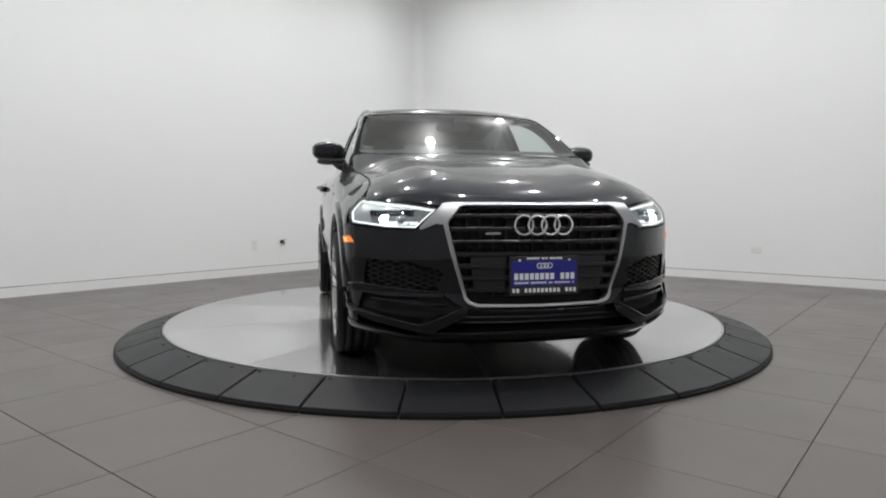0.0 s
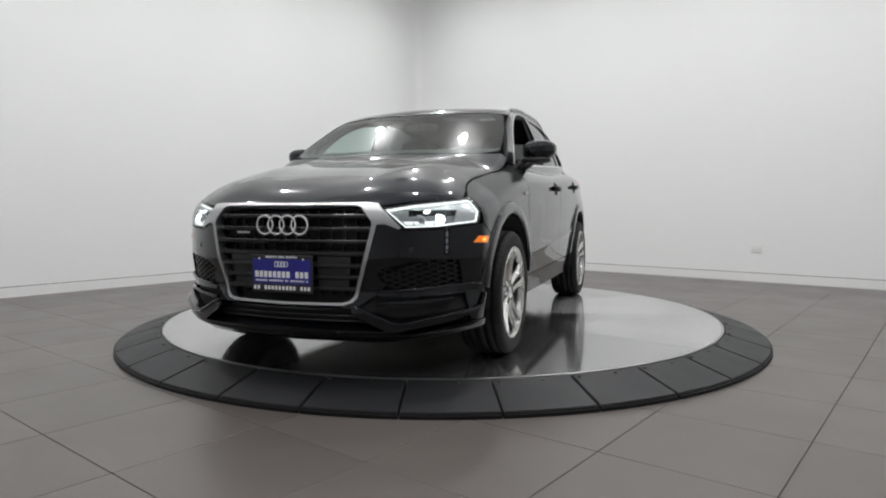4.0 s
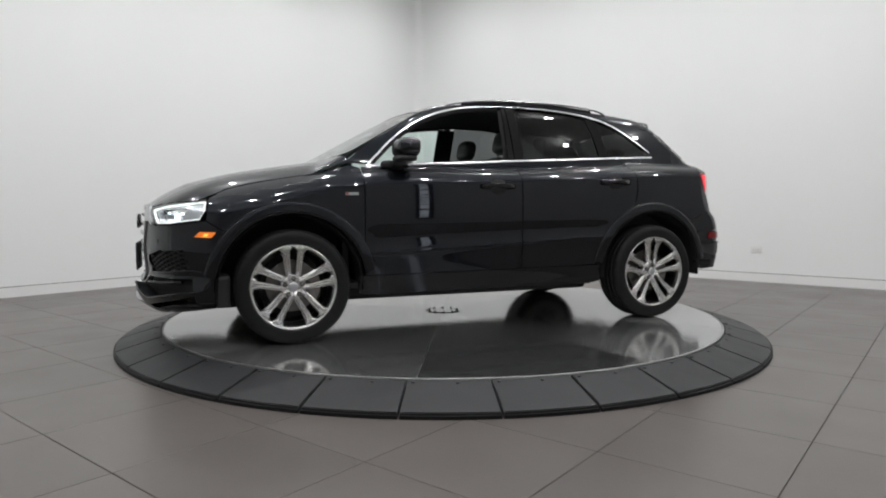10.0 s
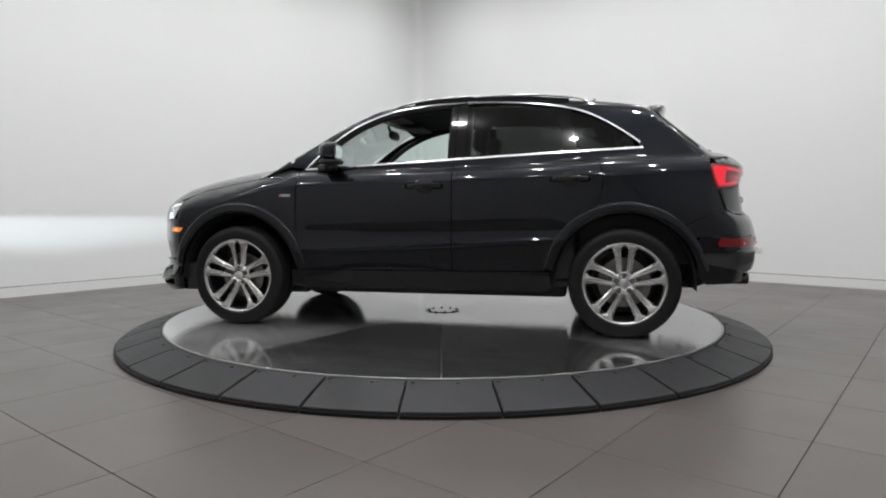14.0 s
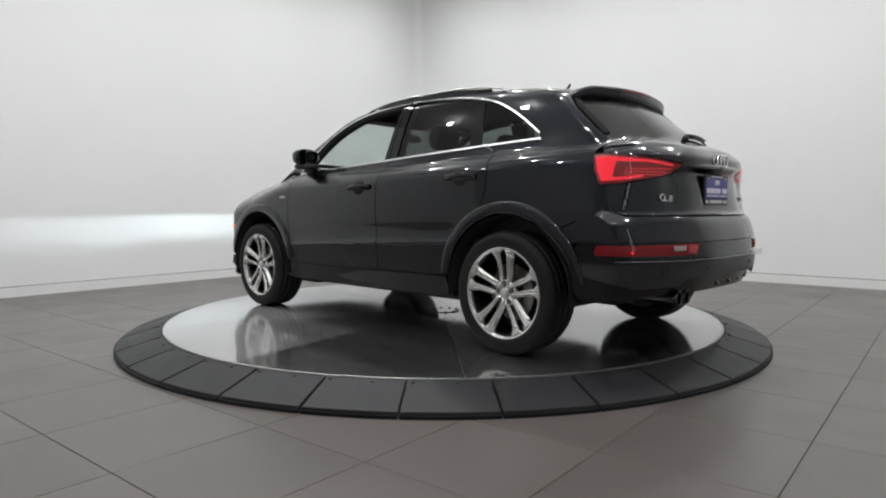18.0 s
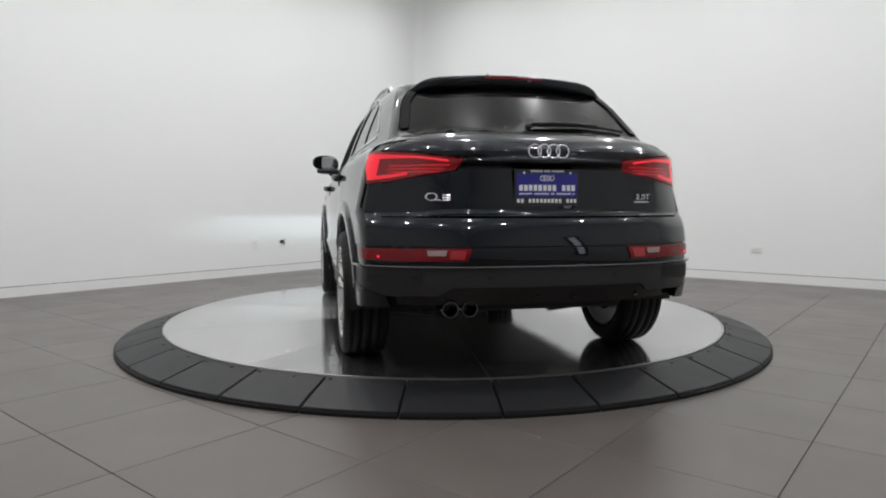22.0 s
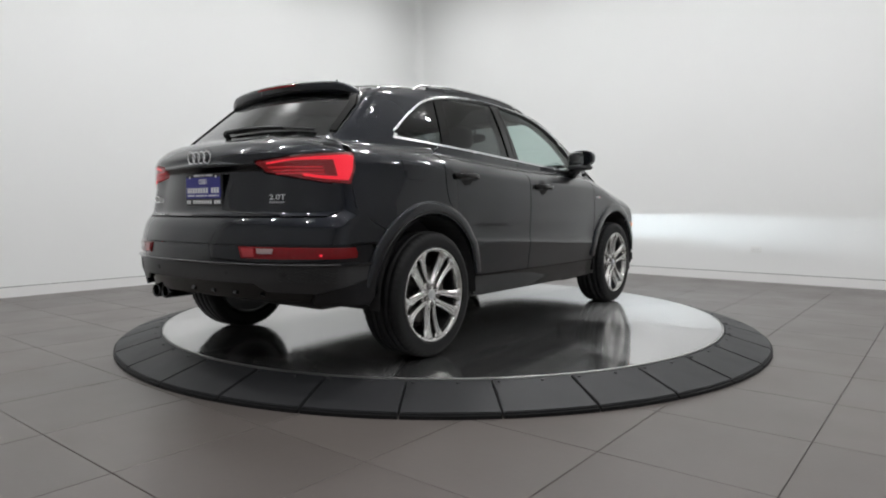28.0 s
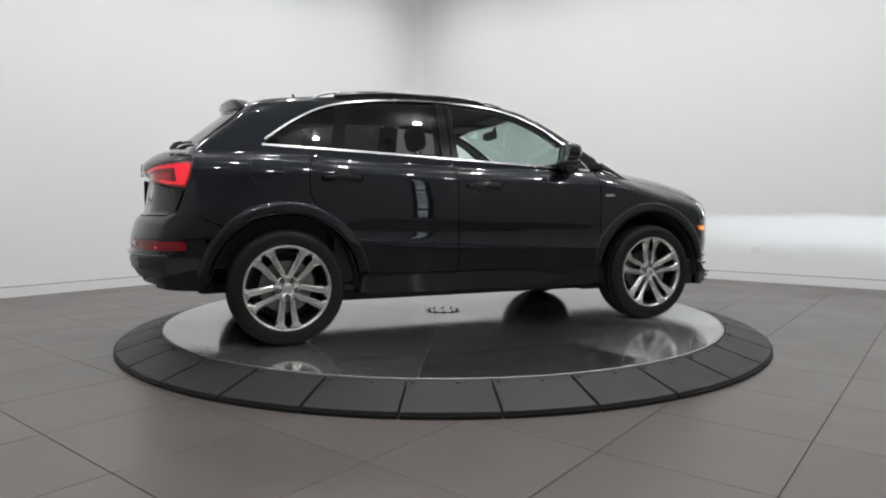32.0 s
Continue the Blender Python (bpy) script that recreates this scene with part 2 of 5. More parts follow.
def brushed(name, lo, hi, r0, r1, grain, haze):
    """Brushed steel: colour from lo to hi, roughness from r0 to r1, the grain turned against the plate's axis."""
    m = bpy.data.materials.new(name)
    m.use_nodes = True
    nt = m.node_tree
    b = nt.nodes["Principled BSDF"]
    co, mp = nt.nodes.new("ShaderNodeTexCoord"), nt.nodes.new("ShaderNodeMapping")
    mp.inputs["Rotation"].default_value = (0, 0, -radians(grain))
    mp.vector_type = "TEXTURE"
    mp.inputs["Scale"].default_value = (1 / 1.2, 1 / 160, 1)
    fine = nt.nodes.new("ShaderNodeTexNoise")
    fine.inputs["Scale"].default_value, fine.inputs["Detail"].default_value = 3.0, 4
    wide = nt.nodes.new("ShaderNodeTexNoise")
    wide.inputs["Scale"].default_value, wide.inputs["Detail"].default_value = 2.4, 7
    wide.inputs["Roughness"].default_value = 0.62
    info = nt.nodes.new("ShaderNodeObjectInfo")
    nt.links.new(co.outputs["Object"], mp.inputs[0])
    nt.links.new(mp.outputs[0], fine.inputs["Vector"])
    shift = nt.nodes.new("ShaderNodeVectorMath")
    shift.operation = "MULTIPLY_ADD"
    shift.inputs[1].default_value = (1, 1, 1)
    nt.links.new(co.outputs["Object"], shift.inputs[0])
    nt.links.new(info.outputs["Random"], shift.inputs[2])
    nt.links.new(shift.outputs[0], wide.inputs["Vector"])
    # smudges and grain streaks together
    mix = nt.nodes.new("ShaderNodeMath")
    mix.operation = "MULTIPLY_ADD"
    mix.inputs[1].default_value = 0.30
    third = nt.nodes.new("ShaderNodeMath")
    third.operation = "MULTIPLY"
    third.inputs[1].default_value = 0.70
    nt.links.new(wide.outputs[0], third.inputs[0])
    nt.links.new(fine.outputs[0], mix.inputs[0])
    nt.links.new(third.outputs[0], mix.inputs[2])
    b2 = nt.nodes.new("ShaderNodeBsdfPrincipled")
    for node, socket_, a0, a1 in ((b, "Base Color", lo, hi), (b, "Roughness", r0, r1), (b2, "Base Color", lo, hi), (b2, "Roughness", 0.32, 0.42)):
        mr = nt.nodes.new("ShaderNodeMapRange")
        mr.inputs[1].default_value, mr.inputs[2].default_value = 0.25, 0.75
        mr.inputs[3].default_value, mr.inputs[4].default_value = a0, a1
        nt.links.new(mix.outputs[0], mr.inputs[0])
        nt.links.new(mr.outputs[0], node.inputs[socket_])
    b2.inputs["Metallic"].default_value, b2.inputs["Anisotropic"].default_value = 1.0, 0.9
    both_ = nt.nodes.new("ShaderNodeMixShader")
    both_.inputs[0].default_value = haze
    nt.links.new(b.outputs[0], both_.inputs[1])
    nt.links.new(b2.outputs[0], both_.inputs[2])
    nt.links.new(both_.outputs[0], nt.nodes["Material Output"].inputs[0])
    b.inputs["Metallic"].default_value = 0.95
    tan, axis = nt.nodes.new("ShaderNodeVectorTransform"), nt.nodes.new("ShaderNodeCombineXYZ")
    tan.vector_type, tan.convert_from, tan.convert_to = "VECTOR", "OBJECT", "WORLD"
    axis.inputs[0].default_value, axis.inputs[1].default_value = -math.sin(radians(grain)), math.cos(radians(grain))   # light smears across the grain
    nt.links.new(axis.outputs[0], tan.inputs[0])
    nt.links.new(tan.outputs[0], b.inputs["Tangent"])
    nt.links.new(tan.outputs[0], b2.inputs["Tangent"])
    b.inputs["Anisotropic"].default_value = 0.5
    bp = nt.nodes.new("ShaderNodeBump")
    bp.inputs["Strength"].default_value, bp.inputs["Distance"].default_value = 0.04, 0.002
    nt.links.new(fine.outputs[0], bp.inputs["Height"])
    nt.links.new(bp.outputs[0], b.inputs["Normal"])
    return m


STEEL = brushed("brushed_steel", 0.48, 0.58, 0.05, 0.10, -10, 0.22)
bm = bmesh.new()
lathe(bm, [(0.0, TABLE_Z - 0.012), (DISC_R - 0.02, TABLE_Z - 0.012), (DISC_R - 0.012, TABLE_Z - 0.004), (DISC_R - 0.010, TABLE_Z), (DISC_R, TABLE_Z - 0.002), (DISC_R, 0.03)], 160)
part("disc_rim", bm, mat("worn_steel_edge", (0.42, 0.42, 0.41), 0.42, metal=1.0, vary=0.2, scale=12), disc, "bright metal edge band")
gap = math.radians(0.07)
plate0 = None
for k in range(10):
    if plate0 is None:
        plate0 = ob = part("disc_plate", wedge_plate(0.14, DISC_R - 0.012, -math.pi / 10 + gap, math.pi / 10 - gap, TABLE_Z - 0.011, TABLE_Z, 16), STEEL, disc)
    else:
        ob = new("disc_plate", plate0.data)
        ob.parent = disc
    ob.rotation_euler = (0, 0, radians(29.5 + 36 * k + 18))
bm = bmesh.new()
lathe(bm, [(0.0, TABLE_Z + 0.004), (0.118, TABLE_Z + 0.004), (0.135, TABLE_Z), (0.138, TABLE_Z - 0.01)], 48)
hub = part("hub_cover", bm, STEEL, disc)
for k in range(10):
    bm = bmesh.new()
    a = math.tau * k / 10
    bmesh.ops.create_cone(bm, cap_ends=True, segments=10, radius1=0.010, radius2=0.008, depth=0.006, matrix=Matrix.Translation((0.115 * math.cos(a), 0.115 * math.sin(a), TABLE_Z + 0.008)))
    part("bolt", bm, DARK, hub)

ring = new("turntable_ring")
tagged(ring, "black rubber ramp segments in a ring round the turntable", "ramp")
RSEG, RPH = math.tau / 32, -math.pi / 2 + 0.112
RIN = DISC_R + 0.006
bm = wedge_plate(RIN, RING_R - 0.012, 0.0022, RSEG - 0.0022, 0.006, 0.028, 8, TABLE_Z - 0.004)
bmesh.ops.bevel(bm, geom=[e for e in bm.edges if e.verts[0].co.z > 0.02 and e.verts[1].co.z > 0.02 and e.calc_face_angle(0) > 0.3], offset=0.004, segments=2, affect="EDGES")
bm2 = wedge_plate(RING_R - 0.014, RING_R, 0.0022, RSEG - 0.0022, 0.0, 0.016, 8)
screw = bmesh.new()
bmesh.ops.create_cone(screw, cap_ends=True, segments=10, radius1=0.011, radius2=0.008, depth=0.006)
seg = part("ramp_segment", bm, RUBBERMAT, ring)
foot = part("edge_lip", bm2, RUBBER, seg)
scr = part("screw", screw, TRIM, seg)
scr.location = ((RIN + 0.028) * math.cos(0.016), (RIN + 0.028) * math.sin(0.016), TABLE_Z - 0.008)
scr2 = new("screw", scr.data)
scr2.parent = seg
scr2.location = ((RIN + 0.028) * math.cos(RSEG * 0.6), (RIN + 0.028) * math.sin(RSEG * 0.6), TABLE_Z - 0.0105)
for k in range(1, 32):
    c = copy_thing(seg, pose(0, 0, 0, 0, 0, math.degrees(RPH + k * RSEG)))
seg.rotation_euler = (0, 0, RPH)

# ---- small fittings of the room ----
def socket(name, m, w, h):
    """A wall plate with two recessed outlets, built facing +y at m."""
    root = new(name)
    root.matrix_world = m
    bm = bevelled((-w / 2, 0, -h / 2), (w / 2, 0.008, h / 2), 0.003)
    part("cover_plate", bm, WHITE_PL, root)
    for k in (-1, 1):
        dx, dz = (0.026 * k, 0) if w > h else (0, 0.026 * k)
        part("outlet", bevelled((dx - 0.016, 0.007, dz - 0.014), (dx + 0.016, 0.011, dz + 0.014), 0.003), BASE, root)
        # the slots are dark bars, painted for the shade in the holes
        for s in (-1, 1):
            part("slot", bevelled((dx + s * 0.006 - 0.0015, 0.0105, dz - 0.005), (dx + s * 0.006 + 0.0015, 0.0118, dz + 0.005), 0.0004), GAP, root)
    return root


def on_wall(u, v, z, facing):
    """A pose on a wall whose face looks along `facing`; local y points into the room, z up."""
    p = room(u, v, z)
    x = facing.cross(Vector((0, 0, 1)))
    return Matrix.Translation(p) @ Matrix(((x.x, facing.x, 0), (x.y, facing.y, 0), (x.z, facing.z, 1))).to_4x4()


tagged(socket("wall_outlet", on_wall(1.275, V_NEAR, 0.41, V), 0.085, 0.125), "white electrical outlet on the white wall", "outlet")
tagged(socket("wall_outlet", on_wall(U_FAR, 1.168, 0.40, -U), 0.125, 0.075), "white horizontal electrical outlet on the white wall", "outlet")
tap = new("hose_tap")
tap.matrix_world = on_wall(1.72, V_NEAR, 0.44, V)
tagged(tap, "small dark metal tap on the white wall", "tap")
BRONZE = mat("dark_brass", (0.10, 0.08, 0.06), 0.35, metal=1.0, vary=0.3, scale=40)
bm = bmesh.new()
bmesh.ops.create_cone(bm, cap_ends=True, segments=16, radius1=0.028, radius2=0.024, depth=0.012, matrix=pose(0, 0.006, 0, 90))
part("flange", bm, BRONZE, tap)
bm = bmesh.new()
bmesh.ops.create_cone(bm, cap_ends=True, segments=14, radius1=0.014, radius2=0.012, depth=0.06, matrix=pose(0, 0.04, 0, 90))
bmesh.ops.create_cone(bm, cap_ends=True, segments=14, radius1=0.013, radius2=0.013, depth=0.04, matrix=pose(0, 0.065, -0.012, 20))
part("spout", bm, BRONZE, tap)
bm = bmesh.new()
box(bm, (-0.035, 0.042, 0.02), (0.035, 0.052, 0.03))
bmesh.ops.create_cone(bm, cap_ends=True, segments=10, radius1=0.006, radius2=0.006, depth=0.03, matrix=pose(0, 0.047, 0.012))
part("handle", bm, BRONZE, tap)

# ceiling lamps: a shallow white pan on two thin rods, open to the ceiling
# the pan's shape is assumed; it keeps the added lamp off the room below
bm = bmesh.new()
lathe(bm, [(0.0, 0.010), (0.068, 0.010), (0.068, -0.002), (0.074, -0.004), (0.078, 0.0), (0.074, 0.014), (0.0, 0.014)], 28)
light0 = new("ceiling_downlight")
light0.location = room(*LAMPS[0], CEIL - 0.249)
tagged(light0, "round white lamp pan hung close under the ceiling", "downlight", "ceiling downlights")
part("pan", bm, WHITE_PL, light0)
for k in (-1, 1):
    bm = bmesh.new()
    bmesh.ops.create_cone(bm, cap_ends=True, segments=8, radius1=0.004, radius2=0.004, depth=0.238, matrix=Matrix.Translation((0.066 * k, 0, 0.131)))
    part("rod", bm, WHITE_PL, light0)
for u, v in LAMPS[1:]:
    copy_thing(light0, Matrix.Translation(room(u, v, CEIL - 0.249)))

# a glazed slatted opening in the wall behind the camera, with daylight outside
SKYGLOW = mat("daylight_outside", (0.8, 0.85, 0.9), 0.9, glow=(0.80, 0.88, 1.0), glow_w=2.2)
win = new("window_1")
tagged(win, "tall narrow window with white horizontal blinds", "window", kind="structure")
WU0, WU1, WZ0, WZ1 = -2.20, -2.00, 0.4, 3.2
part("daylight_panel", ruv(WU0, WU1, V_BACK - 0.03, V_BACK - 0.02, WZ0, WZ1), SKYGLOW, win)
for lo, hi, z0, z1 in ((WU0 - 0.08, WU0, WZ0 - 0.08, WZ1 + 0.08), (WU1, WU1 + 0.08, WZ0 - 0.08, WZ1 + 0.08), (WU0, WU1, WZ0 - 0.08, WZ0), (WU0, WU1, WZ1, WZ1 + 0.08)):
    part("window_frame", ruv(lo, hi, V_BACK - 0.08, V_BACK, z0, z1), DARK, win)
for k in range(16):
    z = WZ0 + (WZ1 - WZ0) * (k + 0.5) / 16
    part("slat", ruv(WU0, WU1, V_BACK - 0.07, V_BACK - 0.05, z - 0.022, z + 0.022), DARK, win)

# ---- floor tiles ----
floor_ob = bpy.data.objects["floor"]
TS, TILE_TURN = 0.615, 51.3
TU = Vector((math.cos(radians(TILE_TURN)), math.sin(radians(TILE_TURN)), 0))
TV = Vector((TU.y, -TU.x, 0))
au, av = 0.104, 0.293      # a joint crossing along TU and TV


def on_grid(u, v):
    return TU * u + TV * v


bm = bmesh.new()
box(bm, (-TS / 2 + 0.0018, -TS / 2 + 0.0018, -0.006), (TS / 2 - 0.0018, TS / 2 - 0.0018, 0.0))
bmesh.ops.delete(bm, geom=[f for f in bm.faces if f.normal.z < -0.5], context="FACES")
bmesh.ops.bevel(bm, geom=[e for e in bm.edges if e.verts[0].co.z > -0.001 and e.verts[1].co.z > -0.001], offset=0.0012, segments=1, affect="EDGES")


def tile_material():
    m = TILE
    nt = m.node_tree
    b = nt.nodes["Principled BSDF"]
    src = b.inputs["Base Color"].links[0].from_socket
    info, hsv, mr = nt.nodes.new("ShaderNodeObjectInfo"), nt.nodes.new("ShaderNodeHueSaturation"), nt.nodes.new("ShaderNodeMapRange")
    mr.inputs[3].default_value, mr.inputs[4].default_value = 0.93, 1.07
    nt.links.new(info.outputs["Random"], mr.inputs[0])
    nt.links.new(mr.outputs[0], hsv.inputs["Value"])
    nt.links.new(src, hsv.inputs["Color"])
    nt.links.new(hsv.outputs[0], b.inputs["Base Color"])
    # world-sized clouding that runs on from tile to tile
    geo = nt.nodes.new("ShaderNodeNewGeometry")
    for n in nt.nodes:
        if n.bl_idname == "ShaderNodeTexNoise":
            nt.links.new(geo.outputs["Position"], n.inputs["Vector"])


tile_material()
tile_me = bpy.data.meshes.new("tile")
bm.to_mesh(tile_me)
bm.free()
tile_me.materials.append(TILE)
far_v, far_f = [], []
spots = []
for i in range(-22, 22):
    for j in range(-22, 22):
        u, v = au + (i + 0.5) * TS, av + (j + 0.5) * TS
        p = on_grid(u, v)
        if U_BACK + TS / 2 < p.dot(U) < U_FAR + 0.1 and V_NEAR - 0.1 < p.dot(V) < V_BACK - TS / 2:
            if Vector((p.x, p.y)).length < RING_R - 0.75:
                continue
            spots.append((((p - Vector((0, -2.2, 0))).length), u, v))
spots.sort()
for n, (d, u, v) in enumerate(spots):
    if n < 260:
        ob = new("tile", tile_me)
        ob.parent = floor_ob
        ob.matrix_basis = Matrix.Translation(on_grid(u, v)) @ Matrix.Rotation(radians(TILE_TURN), 4, "Z")
    else:
        k = len(far_v)
        h = TS / 2 - 0.0018
        far_v += [tuple(on_grid(u + a * h, v + b * h)) for a, b in ((-1, -1), (-1, 1), (1, 1), (1, -1))]
        far_f.append((k, k + 1, k + 2, k + 3))
me = bpy.data.meshes.new("far_tiles")
me.from_pydata(far_v, [], far_f)
me.materials.append(TILE)
ob = new("far_tiles", me)
ob.parent = floor_ob
tagged(ob, kind="stuff")

# ---- the car: one smooth body form, cut into panels ----
# x forward, y to the car's left, z up from the table; panels are drawn as outlines and laid on the form.
def spl(*pts):
    """A smooth monotone curve through (x, y) points, for arrays."""
    xs, ys = np.array([p[0] for p in pts], float), np.array([p[1] for p in pts], float)
    if xs[0] > xs[-1]:
        xs, ys = xs[::-1], ys[::-1]
    h, d = np.diff(xs), np.diff(ys) / np.diff(xs)
    m = np.concatenate([[d[0]], np.where(d[1:] * d[:-1] > 0, 2 * d[1:] * d[:-1] / (d[1:] + d[:-1] + 1e-12), 0), [d[-1]]])

    def f(x):
        x = np.clip(np.asarray(x, float), xs[0], xs[-1])
        i = np.clip(np.searchsorted(xs, x) - 1, 0, len(h) - 1)
        s = (x - xs[i]) / h[i]
        return (ys[i] * (1 + 2 * s) * (1 - s) ** 2 + m[i] * h[i] * s * (1 - s) ** 2 + ys[i + 1] * s * s * (3 - 2 * s) + m[i + 1] * h[i] * s * s * (s - 1))
    return f


def smax(a, b, k):
    h = np.clip(0.5 + 0.5 * (a - b) / k, 0, 1)
    return b * (1 - h) + a * h + k * h * (1 - h)


def smin(a, b, k):
    return -smax(-a, -b, k)


HUB_F, HUB_R, HUB_Z = 1.302, -1.302, 0.343
belt = lambda x: 1.078 + (0.82 - x) * 0.0515
PLAIN = spl((0.16, 0.845), (0.24, 0.866), (0.32, 0.878), (0.42, 0.884), (0.6, 0.8885), (0.74, 0.890), (0.83, 0.8885), (0.92, 0.884), (0.962, 0.879), (0.99, 0.869), (1.03, 0.848), (1.06, 0.822), (1.09, 0.778), (1.13, 0.70), (1.3, 0.5))
SEC = spl((0.16, 0.835), (0.24, 0.848), (0.32, 0.8545), (0.36, 0.8600), (0.40, 0.8655), (0.45, 0.8725), (0.50, 0.8800), (0.53, 0.8852), (0.546, 0.8890), (0.553, 0.8912), (0.557, 0.8920), (0.561, 0.8911), (0.570, 0.8876), (0.58, 0.8848), (0.60, 0.8822), (0.63, 0.8810), (0.67, 0.8826), (0.72, 0.8864), (0.77, 0.8882), (0.83, 0.8885), (0.92, 0.884), (0.962, 0.879), (0.99, 0.869), (1.03, 0.848), (1.06, 0.822), (1.09, 0.778), (1.13, 0.70), (1.3, 0.5))
PLAN = spl((2.3, -0.07), (1.9, -0.022), (1.5, -0.006), (0.9, 0.0), (0.45, 0.0068), (0, 0.009), (-0.45, 0.0068), (-0.9, 0.0), (-1.4, -0.009), (-1.8, -0.030), (-2.2, -0.08))
NOSE = spl((0.15, 2.0), (0.22, 2.10), (0.26, 2.17), (0.33, 2.185), (0.42, 2.165), (0.58, 2.185), (0.73, 2.18), (0.80, 2.165), (0.86, 2.12), (0.95, 2.0))
STERN = spl((0.15, -1.98), (0.25, -2.08), (0.32, -2.14), (0.40, -2.165), (0.47, -2.185), (0.60, -2.192), (0.72, -2.166), (0.768, -2.140), (0.786, -2.112), (0.806, -2.103), (0.90, -2.088), (0.995, -2.074), (1.022, -2.103), (1.065, -2.112), (1.12, -2.07), (1.17, -1.995), (1.25, -1.86))
STERN_OUT = spl((0.15, -1.98), (0.25, -2.08), (0.32, -2.14), (0.40, -2.165), (0.47, -2.185), (0.60, -2.192), (0.72, -2.166), (0.768, -2.142), (0.786, -2.128), (0.806, -2.124), (0.90, -2.118), (0.995, -2.114), (1.065, -2.112), (1.12, -2.07), (1.17, -1.995), (1.25, -1.86))
HOOD = spl((2.3, 0.72), (2.17, 0.835), (2.08, 0.884), (2.0, 0.922), (1.9, 0.958), (1.8, 0.988), (1.6, 1.036), (1.2, 1.100), (1.0, 1.128), (0.8, 1.145), (0, 1.15), (-1.4, 1.190), (-1.95, 1.178), (-2.3, 1.16))
ROOF = spl((0.6, 1.452), (0.45, 1.506), (0.3, 1.538), (0.1, 1.562), (-0.3, 1.577), (-0.7, 1.572), (-1.1, 1.548), (-1.5, 1.505), (-1.75, 1.47))
CABIN = spl((1.0, 0.805), (1.08, 0.792), (1.2, 0.752), (1.35, 0.694), (1.48, 0.632), (1.56, 0.585), (1.65, 0.52))
CABPLAN = spl((1.2, -0.03), (0.7, -0.004), (0.2, 0.003), (-0.6, 0.0), (-1.0, -0.012), (-1.25, -0.031), (-1.5, -0.058), (-1.8, -0.098), (-2.1, -0.185))


def bow(y):
    return 0.25 * y * y + 0.34 * y ** 4


def tuck(z):
    return 0.40 + 0.09 * np.clip((z - 0.72) / 0.2, 0, 1)


def form(x, y, z):
    """Below zero inside the body, above zero outside."""
    a = np.abs(y)
    zz = np.where(z < 0.75, z - 0.05 * (0.3 - x) * np.clip(np.minimum((z - 0.38) / 0.15, (0.75 - z) / 0.15), 0, 1), 0.75 + (z - 0.75) * 0.33 / (belt(x) - 0.75))
    w = np.clip((1.0 - np.abs(x + 0.03)) / 0.22, 0, 1)
    w = w * w * (3 - 2 * w)
    side = a - (SEC(zz) * w + PLAIN(zz) * (1 - w) + PLAN(x) - 0.045 * np.clip((z - 0.8) / 0.25, 0, 1) * np.clip((-1.1 - x) / 0.7, 0, 1))
    front = x - (NOSE(z) - bow(y))
    o = np.clip((a - 0.42) / 0.2, 0, 1)
    o = o * o * (3 - 2 * o)
    rear = STERN(z) * (1 - o) + STERN_OUT(z) * o + tuck(z) * a ** 3 - x
    top = z - (HOOD(x) - 0.035 * y * y - (0.5 + 0.45 * np.clip((x - 0.9) / 0.6, 0, 1)) * np.maximum(a - 0.45, 0) ** 2 + 0.009 * np.exp(-((a - 0.45 + (x - 1.2) * 0.10) / 0.10) ** 2) * np.clip((x - 0.9) * 4, 0, 1) * np.clip((2.15 - x) * 4, 0, 1))
    low = smax(smax(side, smax(front, rear, 0.02), 0.05), top * 0.85, 0.05)
    cside = (a - (CABIN(z) + CABPLAN(x))) * 0.93
    screen = (x - (1.13 - (z - 1.12) * 1.8 - 0.22 * y * y)) * 0.48
    roof = z - (ROOF(x) - 0.09 * y * y)
    back = (-1.60 - (1.45 - z) * 1.27 + 0.40 * y * y - x) * 0.6
    cab = smax(smax(cside, smax(screen, back, 0.01), 0.03), roof, 0.06)
    return smin(low, np.maximum(cab, 1.02 - z), 0.012)


def grad(P):
    e = 0.002
    g = np.stack([form(*(P + e * d).T) - form(*(P - e * d).T) for d in np.eye(3)], -1)
    return g / (np.linalg.norm(g, axis=1, keepdims=True) + 1e-12)


def meet(O, D, reach):
    """First place where rays from O along D enter the form."""
    O, D = np.asarray(O, float), np.asarray(D, float)
    s = np.linspace(0, reach, 90)
    vals = np.stack([form(*(O + D * k).T) for k in s])
    ins = vals < 0
    i = np.argmax(ins, axis=0)
    ok = ins.any(axis=0) & (i > 0)
    lo, hi = s[np.maximum(i - 1, 0)], s[i]
    for _ in range(26):
        mid = (lo + hi) / 2
        neg = form(*(O + D * mid[:, None]).T) < 0
        lo, hi = np.where(neg, lo, mid), np.where(neg, mid, hi)
    return O + D * hi[:, None], ok


# the ways in which outlines (u, v) are thrown on the form
def from_side(q):
    return meet(np.c_[q[:, 0], 1.25 + 0 * q[:, 0], q[:, 1]], np.tile((0, -1.0, 0), (len(q), 1)), 1.2)


def from_top(q):
    return meet(np.c_[q, 1.9 + 0 * q[:, 0]], np.tile((0, 0, -1.0), (len(q), 1)), 1.3)


def from_nose(q):
    d = np.c_[np.cos(q[:, 0]), np.sin(q[:, 0]), 0 * q[:, 0]]
    return meet(np.c_[1.2 + 1.4 * d[:, 0], 1.4 * d[:, 1], q[:, 1]], -d, 1.35)


